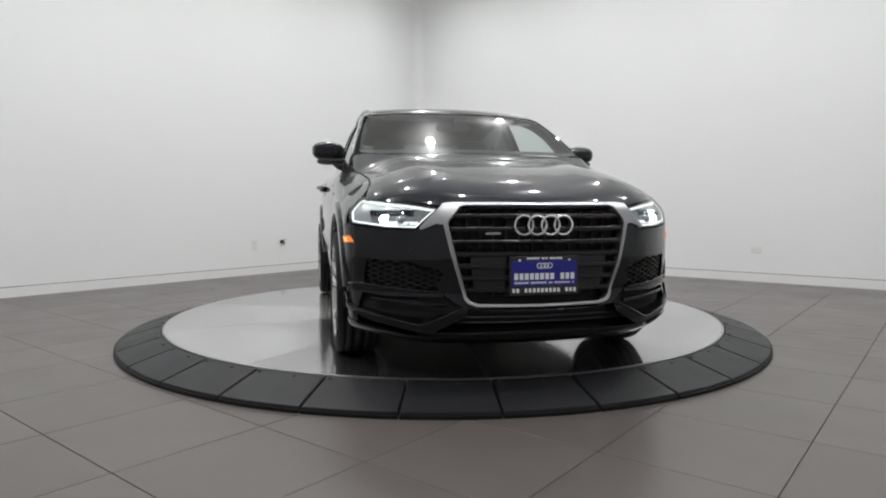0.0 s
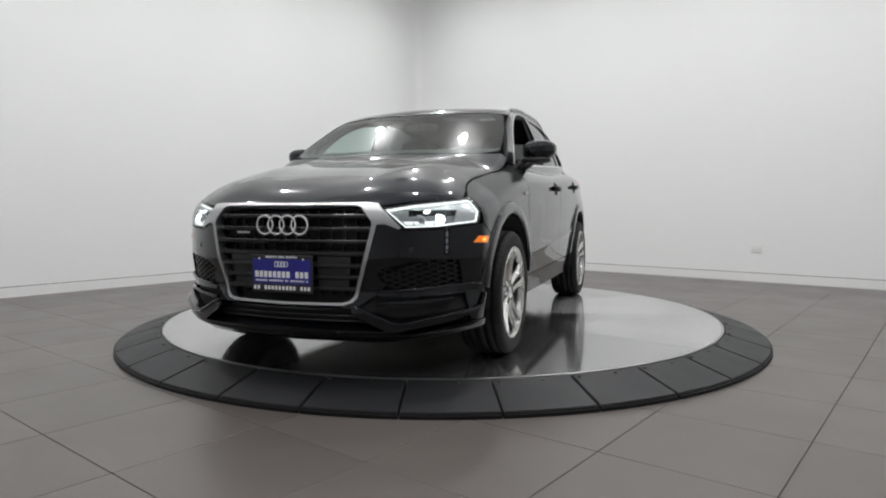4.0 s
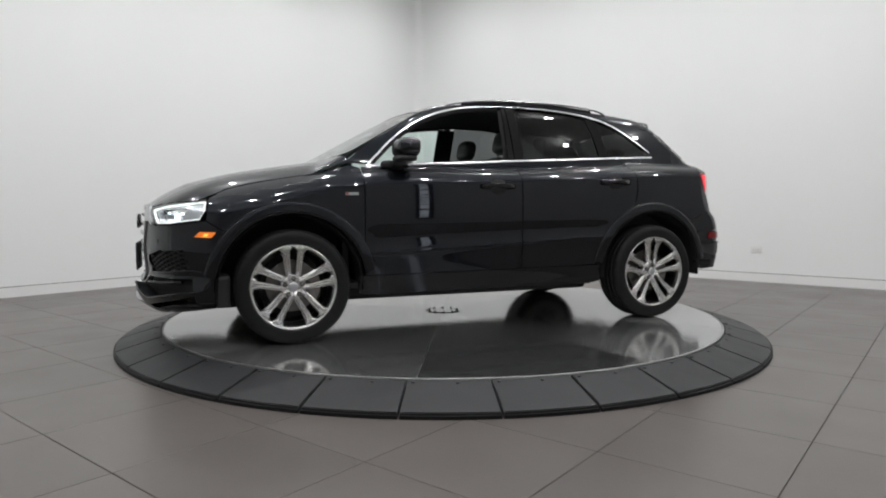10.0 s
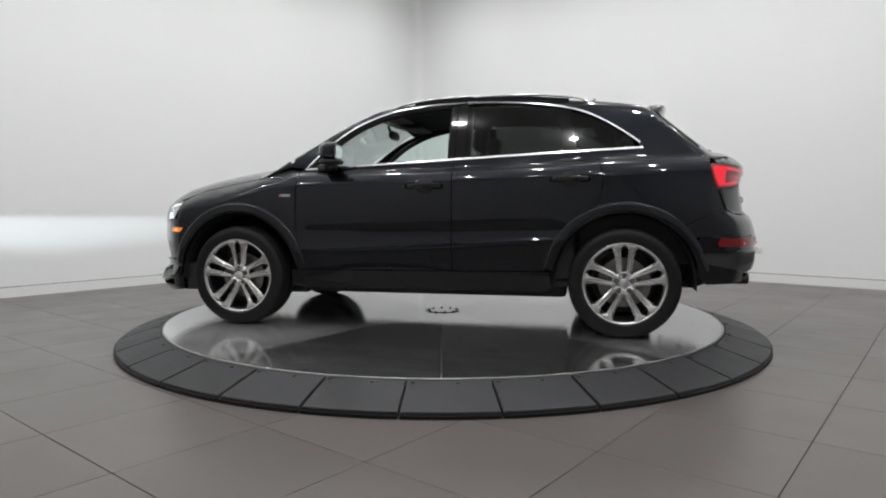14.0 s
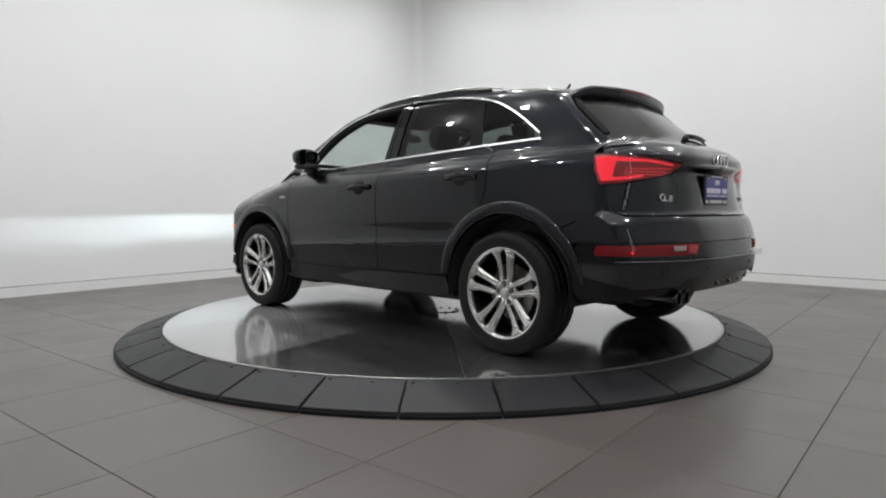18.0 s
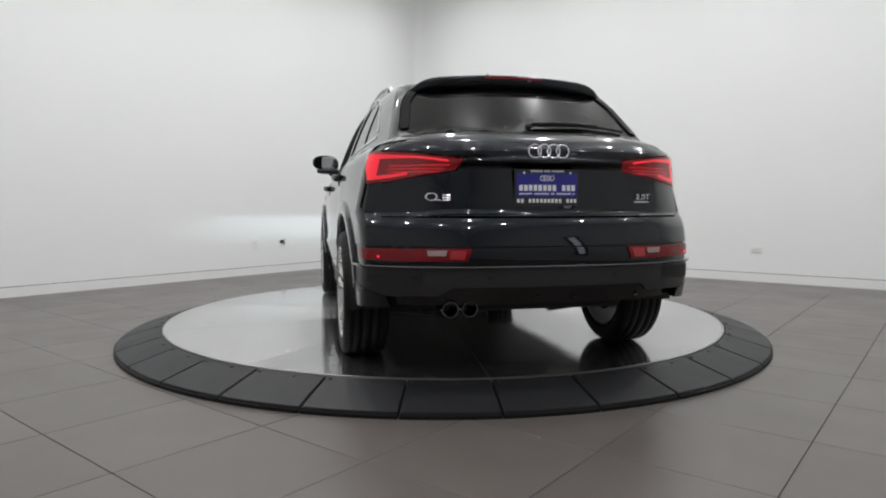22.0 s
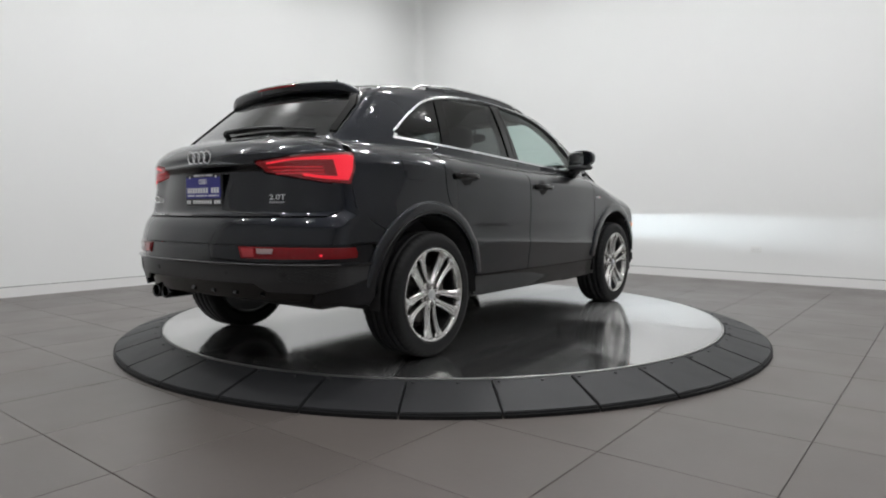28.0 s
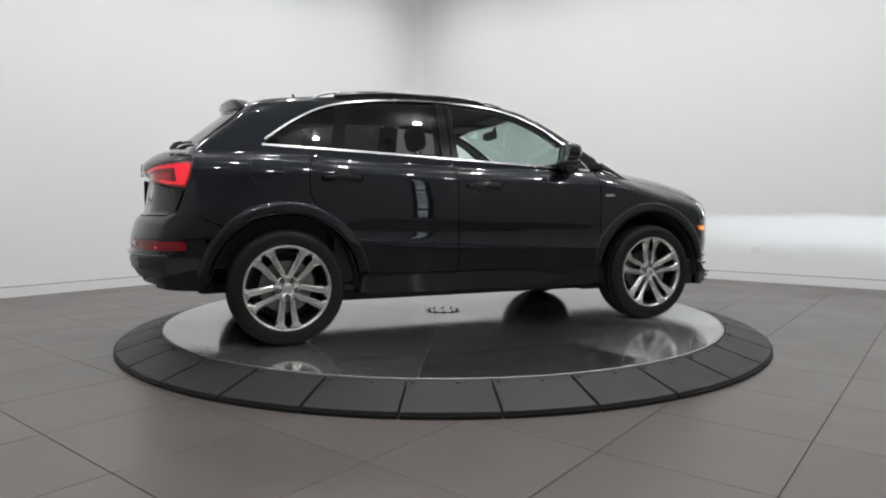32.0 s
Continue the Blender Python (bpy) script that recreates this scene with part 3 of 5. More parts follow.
def from_stern(q):
    d = np.c_[-np.cos(q[:, 0]), np.sin(q[:, 0]), 0 * q[:, 0]]
    return meet(np.c_[-1.1 + 1.5 * d[:, 0], 1.5 * d[:, 1], q[:, 1]], -d, 1.45)


def side_y(x, z):
    return float(from_side(np.array([[x, z]]))[0][0, 1])


def nose(y, z):
    """Bearing and height of a place on the nose, given by y and z."""
    return (math.atan2(y, float(NOSE(z)) - bow(y) - 1.2), z)


def nose_x(x, z):
    return (math.atan2(side_y(x, z), x - 1.2), z)


def stern(y, z):
    return (math.atan2(y, -1.1 - float(STERN(z)) - float(tuck(z)) * abs(y) ** 3), z)


def stern_x(x, z):
    return (math.atan2(side_y(x, z), -1.1 - x), z)


def bend(pts, n=5):
    """A smooth open line through points (Catmull-Rom)."""
    p = [Vector(q) for q in pts]
    p = [2 * p[0] - p[1]] + p + [2 * p[-1] - p[-2]]
    out = []
    for i in range(1, len(p) - 2):
        for k in range(n):
            s = k / n
            out.append(tuple(0.5 * ((2 * p[i]) + (p[i + 1] - p[i - 1]) * s + (2 * p[i - 1] - 5 * p[i] + 4 * p[i + 1] - p[i + 2]) * s * s + (3 * p[i] - p[i - 1] - 3 * p[i + 1] + p[i + 2]) * s ** 3)))
    return out + [tuple(p[-2])]


def arc(cx, cz, r, a0, a1, n=24):
    return [(cx + r * math.cos(radians(a0 + (a1 - a0) * i / n)), cz + r * math.sin(radians(a0 + (a1 - a0) * i / n))) for i in range(n + 1)]


def panel(name, outline, way, material, parent, lift=0.0, deep=0.012, cell=0.04, side=1, label="", ucell=None):
    """A sheet with turned-in edges on the body form. side -1 mirrors it to the car's right."""
    bm = bmesh.new()
    vs = [bm.verts.new((u, v, 0)) for u, v in outline]
    bm.faces.new(vs)
    us, ws = [q[0] for q in outline], [q[1] for q in outline]
    for axis, lo, hi, c in ((0, min(us), max(us), ucell or cell), (1, min(ws), max(ws), cell)):
        k = lo + c * 0.517
        while k < hi:
            co, no = [0, 0, 0], [0, 0, 0]
            co[axis], no[axis] = k, 1
            bmesh.ops.bisect_plane(bm, geom=bm.verts[:] + bm.edges[:] + bm.faces[:], plane_co=co, plane_no=no, dist=1e-5)
            k += c
    bm.verts.index_update()
    bm.verts.ensure_lookup_table()
    q = np.array([v.co[:2] for v in bm.verts])
    P, ok = way(q)
    N = grad(P)
    P = P + N * (lift(P)[:, None] if callable(lift) else lift)
    rim = [e for e in bm.edges if e.is_boundary]
    faces = [[v.index for v in f.verts] for f in bm.faces if all(ok[v.index] for v in f.verts)]
    # wind the faces outwards
    a = np.array(P)
    tot = 0
    for f in faces:
        for i in range(1, len(f) - 1):
            tot += np.dot(np.cross(a[f[i]] - a[f[0]], a[f[i + 1]] - a[f[0]]), N[f[0]])
    if tot < 0:
        faces = [f[::-1] for f in faces]
    verts, norms = [tuple(p) for p in P], [tuple(n) for n in N]
    loops = [norms[i] for f in faces for i in f]
    edge_dir = {}
    for f in faces:
        for i in range(len(f)):
            edge_dir[(f[i], f[(i + 1) % len(f)])] = 1
    low, walls = {}, []
    for e in rim:
        i, j = e.verts[0].index, e.verts[1].index
        if not (ok[i] and ok[j]) or deep <= 0:
            continue
        if (i, j) not in edge_dir:
            i, j = j, i
        for k in (i, j):
            if k not in low:
                low[k] = len(verts)
                verts.append(tuple(P[k] - N[k] * deep))
        walls.append((j, i, low[i], low[j]))
    for w in walls:
        p = [np.array(verts[k]) for k in w]
        n = np.cross(p[1] - p[0], p[3] - p[0])
        n = n / (np.linalg.norm(n) + 1e-12)
        loops += [tuple(n)] * 4
    bm.free()
    allf = faces + walls
    if side < 0:
        verts = [(x, -y, z) for x, y, z in verts]
        out, k = [], 0
        for f in allf:
            out += [(n[0], -n[1], n[2]) for n in loops[k:k + len(f)]][::-1]
            k += len(f)
        loops, allf = out, [f[::-1] for f in allf]
    me = bpy.data.meshes.new(name)
    me.from_pydata(verts, [], allf)
    me.materials.append(material)
    me.shade_smooth()
    me.normals_split_custom_set(loops)
    ob = new(name, me)
    ob.parent = parent
    return tagged(ob, label)


def proud(P):
    """How far the front splitter stands out, less towards the bumper's corners."""
    return np.interp(np.abs(P[:, 1]), [0.0, 0.5, 0.74, 0.86], [0.048, 0.048, 0.026, 0.006])


def both(name, outline, way, material, parent, **k):
    return panel(name, outline, way, material, parent, side=1, **k), panel(name, outline, way, material, parent, side=-1, **k)


def ribbon(line, w0, w1):
    """The outline of a strip along an open line, from w0 to w1 to its left."""
    p = [Vector(q) for q in line]
    out0, out1 = [], []
    for i in range(len(p)):
        t = (p[min(i + 1, len(p) - 1)] - p[max(i - 1, 0)]).normalized()
        n = Vector((-t.y, t.x))
        out0.append(tuple(p[i] + n * w0))
        out1.append(tuple(p[i] + n * w1))
    return out0 + out1[::-1]


car = new("car")
tagged(car, "glossy black compact suv with chrome window trim and alloy wheels", "car")

# outlines on the side, in x and z
DLO_TOP = bend([(0.815, 1.085), (0.735, 1.165), (0.63, 1.262), (0.50, 1.355), (0.33, 1.435), (0.13, 1.487), (-0.10, 1.512), (-0.35, 1.520), (-0.62, 1.508), (-0.88, 1.475), (-1.06, 1.428), (-1.22, 1.345), (-1.33, 1.270), (-1.395, 1.222)], 4)
DLO_TIP = (-1.405, 1.200)
DOOR_R_EDGE = bend([(-1.06, 1.166), (-1.118, 1.135), (-1.156, 1.06), (-1.163, 0.95), (-1.140, 0.85), (-1.08, 0.79)], 4)
ROOF_EDGE = bend([(0.965, 1.10), (0.80, 1.225), (0.62, 1.345), (0.45, 1.432), (0.28, 1.485), (0.05, 1.520), (-0.3, 1.540), (-0.7, 1.535), (-1.1, 1.508), (-1.41, 1.466), (-1.495, 1.437)], 4)
HOOD_EDGE = bend([(1.765, 0.872), (1.66, 0.925), (1.5, 0.965), (1.3, 1.000), (1.1, 1.035), (0.95, 1.078)], 4)
g = 0.003
fender = [(0.868, 0.39), (0.868, 1.0), (0.875, 1.062), (0.93, 1.078)] + [(x, z - g) for x, z in HOOD_EDGE[::-1]] + [(1.774, 0.80), (1.782, 0.742), (1.72, 0.70), (1.655, 0.665)] + arc(HUB_F, HUB_Z, 0.445, 40, 173)
both("front_wing", fender, from_side, PAINT, car)
both("front_door", [(0.861, 0.395), (0.861, 1.0), (0.868, 1.062), (0.865, 1.070)] + [(x, belt(x) - 0.006) for x in (0.8, 0.5, 0.2, -0.1, -0.214)] + [(-0.214, 0.405)], from_side, PAINT, car, cell=0.010, ucell=0.06)
both("rear_door", [(-0.221, 0.405)] + [(x, belt(x) - 0.006) for x in (-0.221, -0.5, -0.8, -1.03)] + [(x + 0.004, z) for x, z in DOOR_R_EDGE] + arc(HUB_R, HUB_Z, 0.495, 62, 8, 14), from_side, PAINT, car, cell=0.010, ucell=0.06)
REAR_EDGE = [(-1.575, 1.355), (-1.667, 1.275), (-1.762, 1.19), (-1.815, 1.14)]
body_side = ROOF_EDGE + REAR_EDGE + [ (-1.80, 1.085), (-1.815, 1.0), (-1.838, 0.92), (-1.84, 0.82), (-1.82, 0.79), (-1.74, 0.745), (-1.665, 0.715)] + arc(HUB_R, HUB_Z, 0.445, 131, 64)[1:-1] + [(-1.09, 0.735), (-1.085, 0.787)] + [(x - 0.003, z) for x, z in DOOR_R_EDGE[::-1]] + [(-1.075, belt(-1.075) - 0.002), (-1.2, belt(-1.2) - 0.002), DLO_TIP] + DLO_TOP[::-1]
both("side_frame", body_side, from_side, PAINT, car)
both("sill", [(0.90, 0.391), (0.3, 0.395), (-0.4, 0.4015), (-0.84, 0.404), (-0.86, 0.292), (-0.80, 0.280), (0.80, 0.272), (0.90, 0.285)], from_side, SILL, car)


def flare(c, s, lo=10, hi=170, n=60):
    """A raised band round a wheel opening: radius and height over the body from its outer to its inner edge."""
    prof = [(0.5075, -0.004), (0.5065, 0.001), (0.5035, 0.0085), (0.4990, 0.0125), (0.4920, 0.0150), (0.4750, 0.0165), (0.4550, 0.0165), (0.4430, 0.0150), (0.4390, 0.0110), (0.4375, 0.0040), (0.4370, -0.030)]
    bm = bmesh.new()
    q = np.array([(c + rr * math.cos(radians(lo + (hi - lo) * i / n)), HUB_Z + rr * math.sin(radians(lo + (hi - lo) * i / n))) for i in range(n + 1) for rr, h in prof])
    P, ok = from_side(q)
    N = grad(P)
    N[:, 2] *= 0.4
    k = len(prof)
    v = [bm.verts.new((P[i] + N[i] * prof[i % k][1]) * (1, s, 1)) for i in range(len(P))]
    for i in range(n):
        for j in range(k - 1):
            f = (v[i * k + j], v[i * k + j + 1], v[(i + 1) * k + j + 1], v[(i + 1) * k + j])
            bm.faces.new(f if s > 0 else f[::-1])
    bmesh.ops.recalc_face_normals(bm, faces=bm.faces[:])
    return bm


for c in (HUB_F, HUB_R):
    for s_ in (1, -1):
        part("wheel_arch_flare", flare(c, s_), PAINT, car, smooth=True)

# side glass, pillars and the chrome line
win_f = [(x, belt(x) + 0.012) for x in (0.77, 0.4, 0.1, -0.17)] + [(-0.19, 1.49)] + [q for q in DLO_TOP if -0.17 < q[0] < 0.80][::-1]
win_r = [(-0.285, belt(-0.285) + 0.012), (-0.6, belt(-0.6) + 0.012), (-0.93, belt(-0.93) + 0.012)] + [(-0.915, 1.30), (-0.865, 1.47)] + [q for q in DLO_TOP if -0.85 < q[0] < -0.30][::-1] + [(-0.285, 1.50)]
win_q = [(-1.005, belt(-1.005) + 0.012), (-1.37, belt(-1.37) + 0.012)] + [q for q in DLO_TOP if -1.36 < q[0] < -0.95][::-1] + [(-0.945, 1.44)]
panel("front_window", win_f, from_side, CLEAR, car, side=-1, lift=-0.012, deep=0)
both("rear_window", win_r, from_side, PRIVACY, car, lift=-0.012, deep=0)
both("quarter_window", win_q, from_side, PRIVACY, car, lift=-0.012, deep=0)
both("door_pillar", [(-0.168, belt(-0.17) + 0.004), (-0.214, belt(-0.214) + 0.004), (-0.214, 1.515), (-0.188, 1.515)], from_side, PIANO, car, lift=-0.004)
both("door_pillar", [(-0.221, belt(-0.22) + 0.004), (-0.287, belt(-0.287) + 0.004), (-0.287, 1.515), (-0.221, 1.515)], from_side, PIANO, car, lift=-0.004)
both("window_divider", [(-0.925, belt(-0.93) + 0.004), (-1.01, belt(-1.01) + 0.004), (-0.95, 1.452), (-0.86, 1.478), (-0.90, 1.34)], from_side, PIANO, car, lift=-0.006)
both("window_trim", ribbon(DLO_TOP, 0.0, -0.011), from_side, BRIGHT, car, lift=0.004)
both("belt_trim", ribbon([(x, belt(x)) for x in (0.83, 0.6, 0.3, 0, -0.3, -0.6, -0.9, -1.2, -1.415)], -0.006, 0.007), from_side, BRIGHT, car, lift=0.004)

# roof, screens and bonnet
half = [(x, side_y(x, z) - 0.004) for x, z in ROOF_EDGE if x < 0.42 and x > -1.5]
top_l = [(0.47 - 0.25 * y * y, y) for y in (0.0, 0.15, 0.3, 0.42)] + [(half[0][0] + 0.02, half[0][1] - 0.03)] + half + [(-1.53, 0.5), (-1.55, 0.3), (-1.555, 0.0)]
panel("roof", top_l + [(x, -y) for x, y in top_l[-2:0:-1]], from_top, PAINT, car, cell=0.06)
ws = [(1.085 - 0.25 * y * y, y) for y in (0, 0.2, 0.4, 0.55, 0.66)] + [(0.90, 0.715), (0.72, 0.688), (0.56, 0.65), (0.42, 0.60)] + [(0.475 - 0.25 * y * y, y) for y in (0.52, 0.35, 0.2, 0)]
panel("windscreen", ws + [(x, -y) for x, y in ws[-2:0:-1]], from_top, SCREEN, car, lift=-0.003, deep=0)
rg = [(-1.575, 0), (-1.57, 0.25), (-1.55, 0.45)] + [(x, side_y(x, z) - 0.006) for x, z in [(-1.50, 1.43)] + REAR_EDGE[:3]] + [(-1.865, 0.54), (-1.925, 0.3), (-1.948, 0)]
panel("rear_screen", rg + [(x, -y) for x, y in rg[-2:0:-1]], from_top, REARGLASS, car, lift=-0.003, deep=0)
fin_e = [(-1.505, 1.43)] + REAR_EDGE[:3]
both("screen_fin", [(x, side_y(x, z) - 0.010) for x, z in fin_e] + [(x - 0.012, side_y(x, z) - 0.050) for x, z in fin_e[::-1]], from_top, PIANO, car, lift=0.006, cell=0.03)
hood = [(2.158 - bow(y), y) for y in (0, 0.12, 0.25, 0.36, 0.44)] + [(2.055, 0.52), (1.99, 0.62), (1.90, 0.72), (1.83, 0.775)] + [(x, side_y(x, z) - 0.004) for x, z in HOOD_EDGE[2:]] + [(0.98, 0.72), (1.04, 0.5), (1.075, 0.25), (1.085, 0)]
panel("bonnet", hood + [(x, -y) for x, y in hood[-2:0:-1]], from_top, PAINT, car)


# ---- helpers for car parts ----
def sweep(path, prof, closed=True, caps=True, upv=(0, 0, 1)):
    """A bar: a closed profile of (across, up) drawn along a 3D path."""
    bm = bmesh.new()
    p = [Vector(q) for q in path]
    rows = []
    for i in range(len(p)):
        t = (p[min(i + 1, len(p) - 1)] - p[max(i - 1, 0)]).normalized()
        sd = t.cross(Vector(upv)).normalized()
        up = sd.cross(t)
        pr = prof(i / (len(p) - 1)) if callable(prof) else prof
        rows.append([bm.verts.new(p[i] + sd * a + up * b) for a, b in pr])
    n = len(rows[0])
    for r, s in zip(rows, rows[1:]):
        for k in range(n):
            bm.faces.new((r[k], r[(k + 1) % n], s[(k + 1) % n], s[k]))
    if caps:
        bm.faces.new(rows[0][::-1])
        bm.faces.new(rows[-1])
    bmesh.ops.recalc_face_normals(bm, faces=bm.faces[:])
    return bm


def oval(w, h, n=12, p=2.5):
    out = []
    for i in range(n):
        a = math.tau * i / n
        c, s = math.cos(a), math.sin(a)
        out.append((w * math.copysign(abs(c) ** (2 / p), c), h * math.copysign(abs(s) ** (2 / p), s)))
    return out


def torus(R, r, n=40, k=10):
    bm = bmesh.new()
    v = [[bm.verts.new(((R + r * math.cos(math.tau * j / k)) * math.cos(math.tau * i / n), (R + r * math.cos(math.tau * j / k)) * math.sin(math.tau * i / n), r * 0.8 * math.sin(math.tau * j / k))) for j in range(k)] for i in range(n)]
    for i in range(n):
        for j in range(k):
            bm.faces.new((v[i][j], v[(i + 1) % n][j], v[(i + 1) % n][(j + 1) % k], v[i][(j + 1) % k]))
    bmesh.ops.recalc_face_normals(bm, faces=bm.faces[:])
    return bm


def mirrored(bm):
    bmesh.ops.scale(bm, vec=(1, -1, 1), verts=bm.verts[:])
    bmesh.ops.reverse_faces(bm, faces=bm.faces[:])
    return bm


def two(name, make, material, parent, label="", smooth=False):
    """A part on the left side and its mirror image on the right."""
    return part(name, make(), material, parent, label, smooth), part(name, mirrored(make()), material, parent, label, smooth)


def on_form(way, u, v, lift=0.0):
    P, ok = way(np.array([[u, v]]))
    n = grad(P)
    return Vector(P[0] + n[0] * lift), Vector(n[0])


# ---- nose ----
bump_l = [nose(0, 0.345), nose(0.285, 0.346), nose(0.336, 0.367), nose(0.364, 0.412), nose(0.447, 0.72), nose(0.456, 0.80), nose(0.472, 0.795), nose(0.568, 0.706), nose(0.70, 0.710), nose_x(1.85, 0.728), nose_x(1.785, 0.738), nose_x(1.722, 0.695), nose_x(1.66, 0.660)] + [nose_x(x, z) for x, z in arc(HUB_F, HUB_Z, 0.445, 38, 12, 6)] + [nose_x(1.80, 0.45), nose(0.79, 0.46), nose(0.79, 0.50), nose(0.78, 0.572), nose(0.60, 0.563), nose(0.47, 0.528), nose(0.452, 0.50), nose(0.485, 0.455), nose(0.44, 0.405), nose(0.36, 0.352), nose(0.2, 0.338), nose(0, 0.336)]
both("front_bumper", bump_l, from_nose, PAINT, car, cell=0.025)
# the dark honeycomb inserts in the bumper's corners
fog = [nose(0.452, 0.50), nose(0.47, 0.526), nose(0.60, 0.561), nose(0.78, 0.570), nose(0.79, 0.50), nose(0.79, 0.46), nose(0.70, 0.432), nose(0.47, 0.425), nose(0.485, 0.455)]
both("air_intake", fog, from_nose, INNER, car, lift=-0.035, deep=0)


MESHBLACK = mat("mesh_black", (0.016, 0.016, 0.017), 0.28, vary=0.2)


def honeycomb(y0, y1, zc, s, way, spot, span, rr=0.021, proud=-0.010):
    """Hexagonal wire on the body form, between two y and round a height; span gives its top and bottom."""
    done, quads = set(), []
    for i in range(40):
        for j in range(-6, 7):
            y, z = y0 + i * rr * 1.5, zc + (j + 0.5 * (i % 2)) * rr * 1.15
            top, bot = span((y - y0) / (y1 - y0))
            if y > y1 or z > top or z < bot:
                continue
            cs = [(y + rr * math.cos(math.pi * k / 3), z + rr * 0.66 * math.sin(math.pi * k / 3)) for k in range(6)]
            for k in range(6):
                a, b = cs[k], cs[(k + 1) % 6]
                key = tuple(sorted(((round(a[0], 3), round(a[1], 3)), (round(b[0], 3), round(b[1], 3)))))
                if key in done:
                    continue
                done.add(key)
                d = Vector((b[0] - a[0], b[1] - a[1])).normalized() * rr * 0.133
                quads += [spot(a[0] - d.y, a[1] + d.x), spot(b[0] - d.y, b[1] + d.x), spot(b[0] + d.y, b[1] - d.x), spot(a[0] + d.y, a[1] - d.x)]
    P, ok = way(np.array(quads))
    N = grad(P)
    bm = bmesh.new()
    for k in range(0, len(quads), 4):
        f = [bm.verts.new((P[i] + proud * N[i]) * (1, s, 1)) for i in range(k, k + 4)]
        g_ = [bm.verts.new((P[i] + (proud - 0.012) * N[i]) * (1, s, 1)) for i in range(k, k + 4)]
        bm.faces.new(f)
        for e in range(4):
            bm.faces.new((f[e], g_[e], g_[(e + 1) % 4], f[(e + 1) % 4]))
    bmesh.ops.recalc_face_normals(bm, faces=bm.faces[:])
    return bm


for s in (1, -1):
    part("honeycomb", honeycomb(0.47, 0.80, 0.50, s, from_nose, nose, lambda f: (0.505 + 0.06 * min(1, f * 1.6), 0.452 - 0.015 * min(1, f * 2))), MESHBLACK, car, "black honeycomb intake mesh")
both("intake_bezel", [nose(0.452, 0.425), nose(0.60, 0.432), nose(0.80, 0.452), nose_x(1.80, 0.447), nose_x(1.79, 0.415), nose(0.70, 0.40), nose(0.45, 0.403)], from_nose, PAINT, car, lift=0.004, deep=0.014)
both("bumper_corner", [nose_x(1.865, 0.40), nose_x(1.85, 0.445), nose_x(1.80, 0.442)] + [nose_x(x, z) for x, z in arc(HUB_F, HUB_Z, 0.447, 12, -14, 6)] + [nose_x(1.745, 0.252), nose_x(1.84, 0.252), nose_x(1.86, 0.33)], from_nose, PAINT, car, lift=-0.003, cell=0.022)
# lower intake and the angled splitter blade
both("lower_intake", [nose(0, 0.334), nose(0.35, 0.348), nose(0.45, 0.40), nose(0.70, 0.396), nose_x(1.79, 0.41), nose_x(1.76, 0.27), nose(0.5, 0.262), nose(0, 0.262)], from_nose, INNER, car, lift=-0.03, deep=0)
for z in (0.285, 0.31):
    path = [(float(NOSE(z)) - bow(y) - 0.015, y, z) for y in np.linspace(-0.40, 0.40, 17)]
    part("intake_bar", sweep(path, oval(0.006, 0.004, 8)), TRIM, car)
both("splitter_blade", [nose(0.345, 0.352), nose(0.39, 0.343), nose(0.545, 0.290), nose(0.74, 0.318), nose_x(1.80, 0.345), nose_x(1.765, 0.40), nose_x(1.745, 0.395), nose_x(1.77, 0.325), nose(0.74, 0.286), nose(0.545, 0.258), nose(0.49, 0.262), nose(0.355, 0.328)], from_nose, PAINT, car, lift=proud, deep=0.07, cell=0.02)
both("front_lip", [nose(0, 0.272), nose(0.49, 0.262), nose(0.6, 0.252), nose(0.74, 0.262), nose_x(1.74, 0.270), nose_x(1.735, 0.240), nose(0.6, 0.226), nose(0, 0.222)], from_nose, PAINT, car, lift=proud, deep=0.08, cell=0.025)
path = [(float(NOSE(0.36)) - bow(y) - 0.004, y, 0.362 + 0.06 * max(0, y - 0.4)) for y in np.linspace(0.44, 0.76, 9)]
two("corner_vane", lambda: sweep(path, oval(0.012, 0.009, 8)), PAINT, car)

edge_l = [p + n * float(proud(np.array([p]))[0]) for p, n in (on_form(from_nose, *q, 0.003) for q in bend([nose(0.36, 0.350), nose(0.40, 0.340), nose(0.47, 0.315), nose(0.545, 0.289), nose(0.64, 0.301), nose(0.74, 0.317), nose_x(1.82, 0.335), nose_x(1.79, 0.365), nose_x(1.765, 0.400)], 4))]
two("splitter_edge", lambda: sweep(edge_l, oval(0.007, 0.006, 10)), PAINT, car, smooth=True)
lip_l = [on_form(from_nose, *q, 0.010)[0] for q in bend([nose(0.46, 0.427), nose(0.60, 0.434), nose(0.72, 0.446), nose(0.80, 0.454), nose_x(1.80, 0.448)], 4)]
two("intake_edge", lambda: sweep(lip_l, oval(0.007, 0.005, 10)), PAINT, car, smooth=True)

AMBER_BULB = mat("amber_bulb", (1.0, 0.4, 0.05), 0.2, glow=(1.0, 0.42, 0.06), glow_w=1.3)
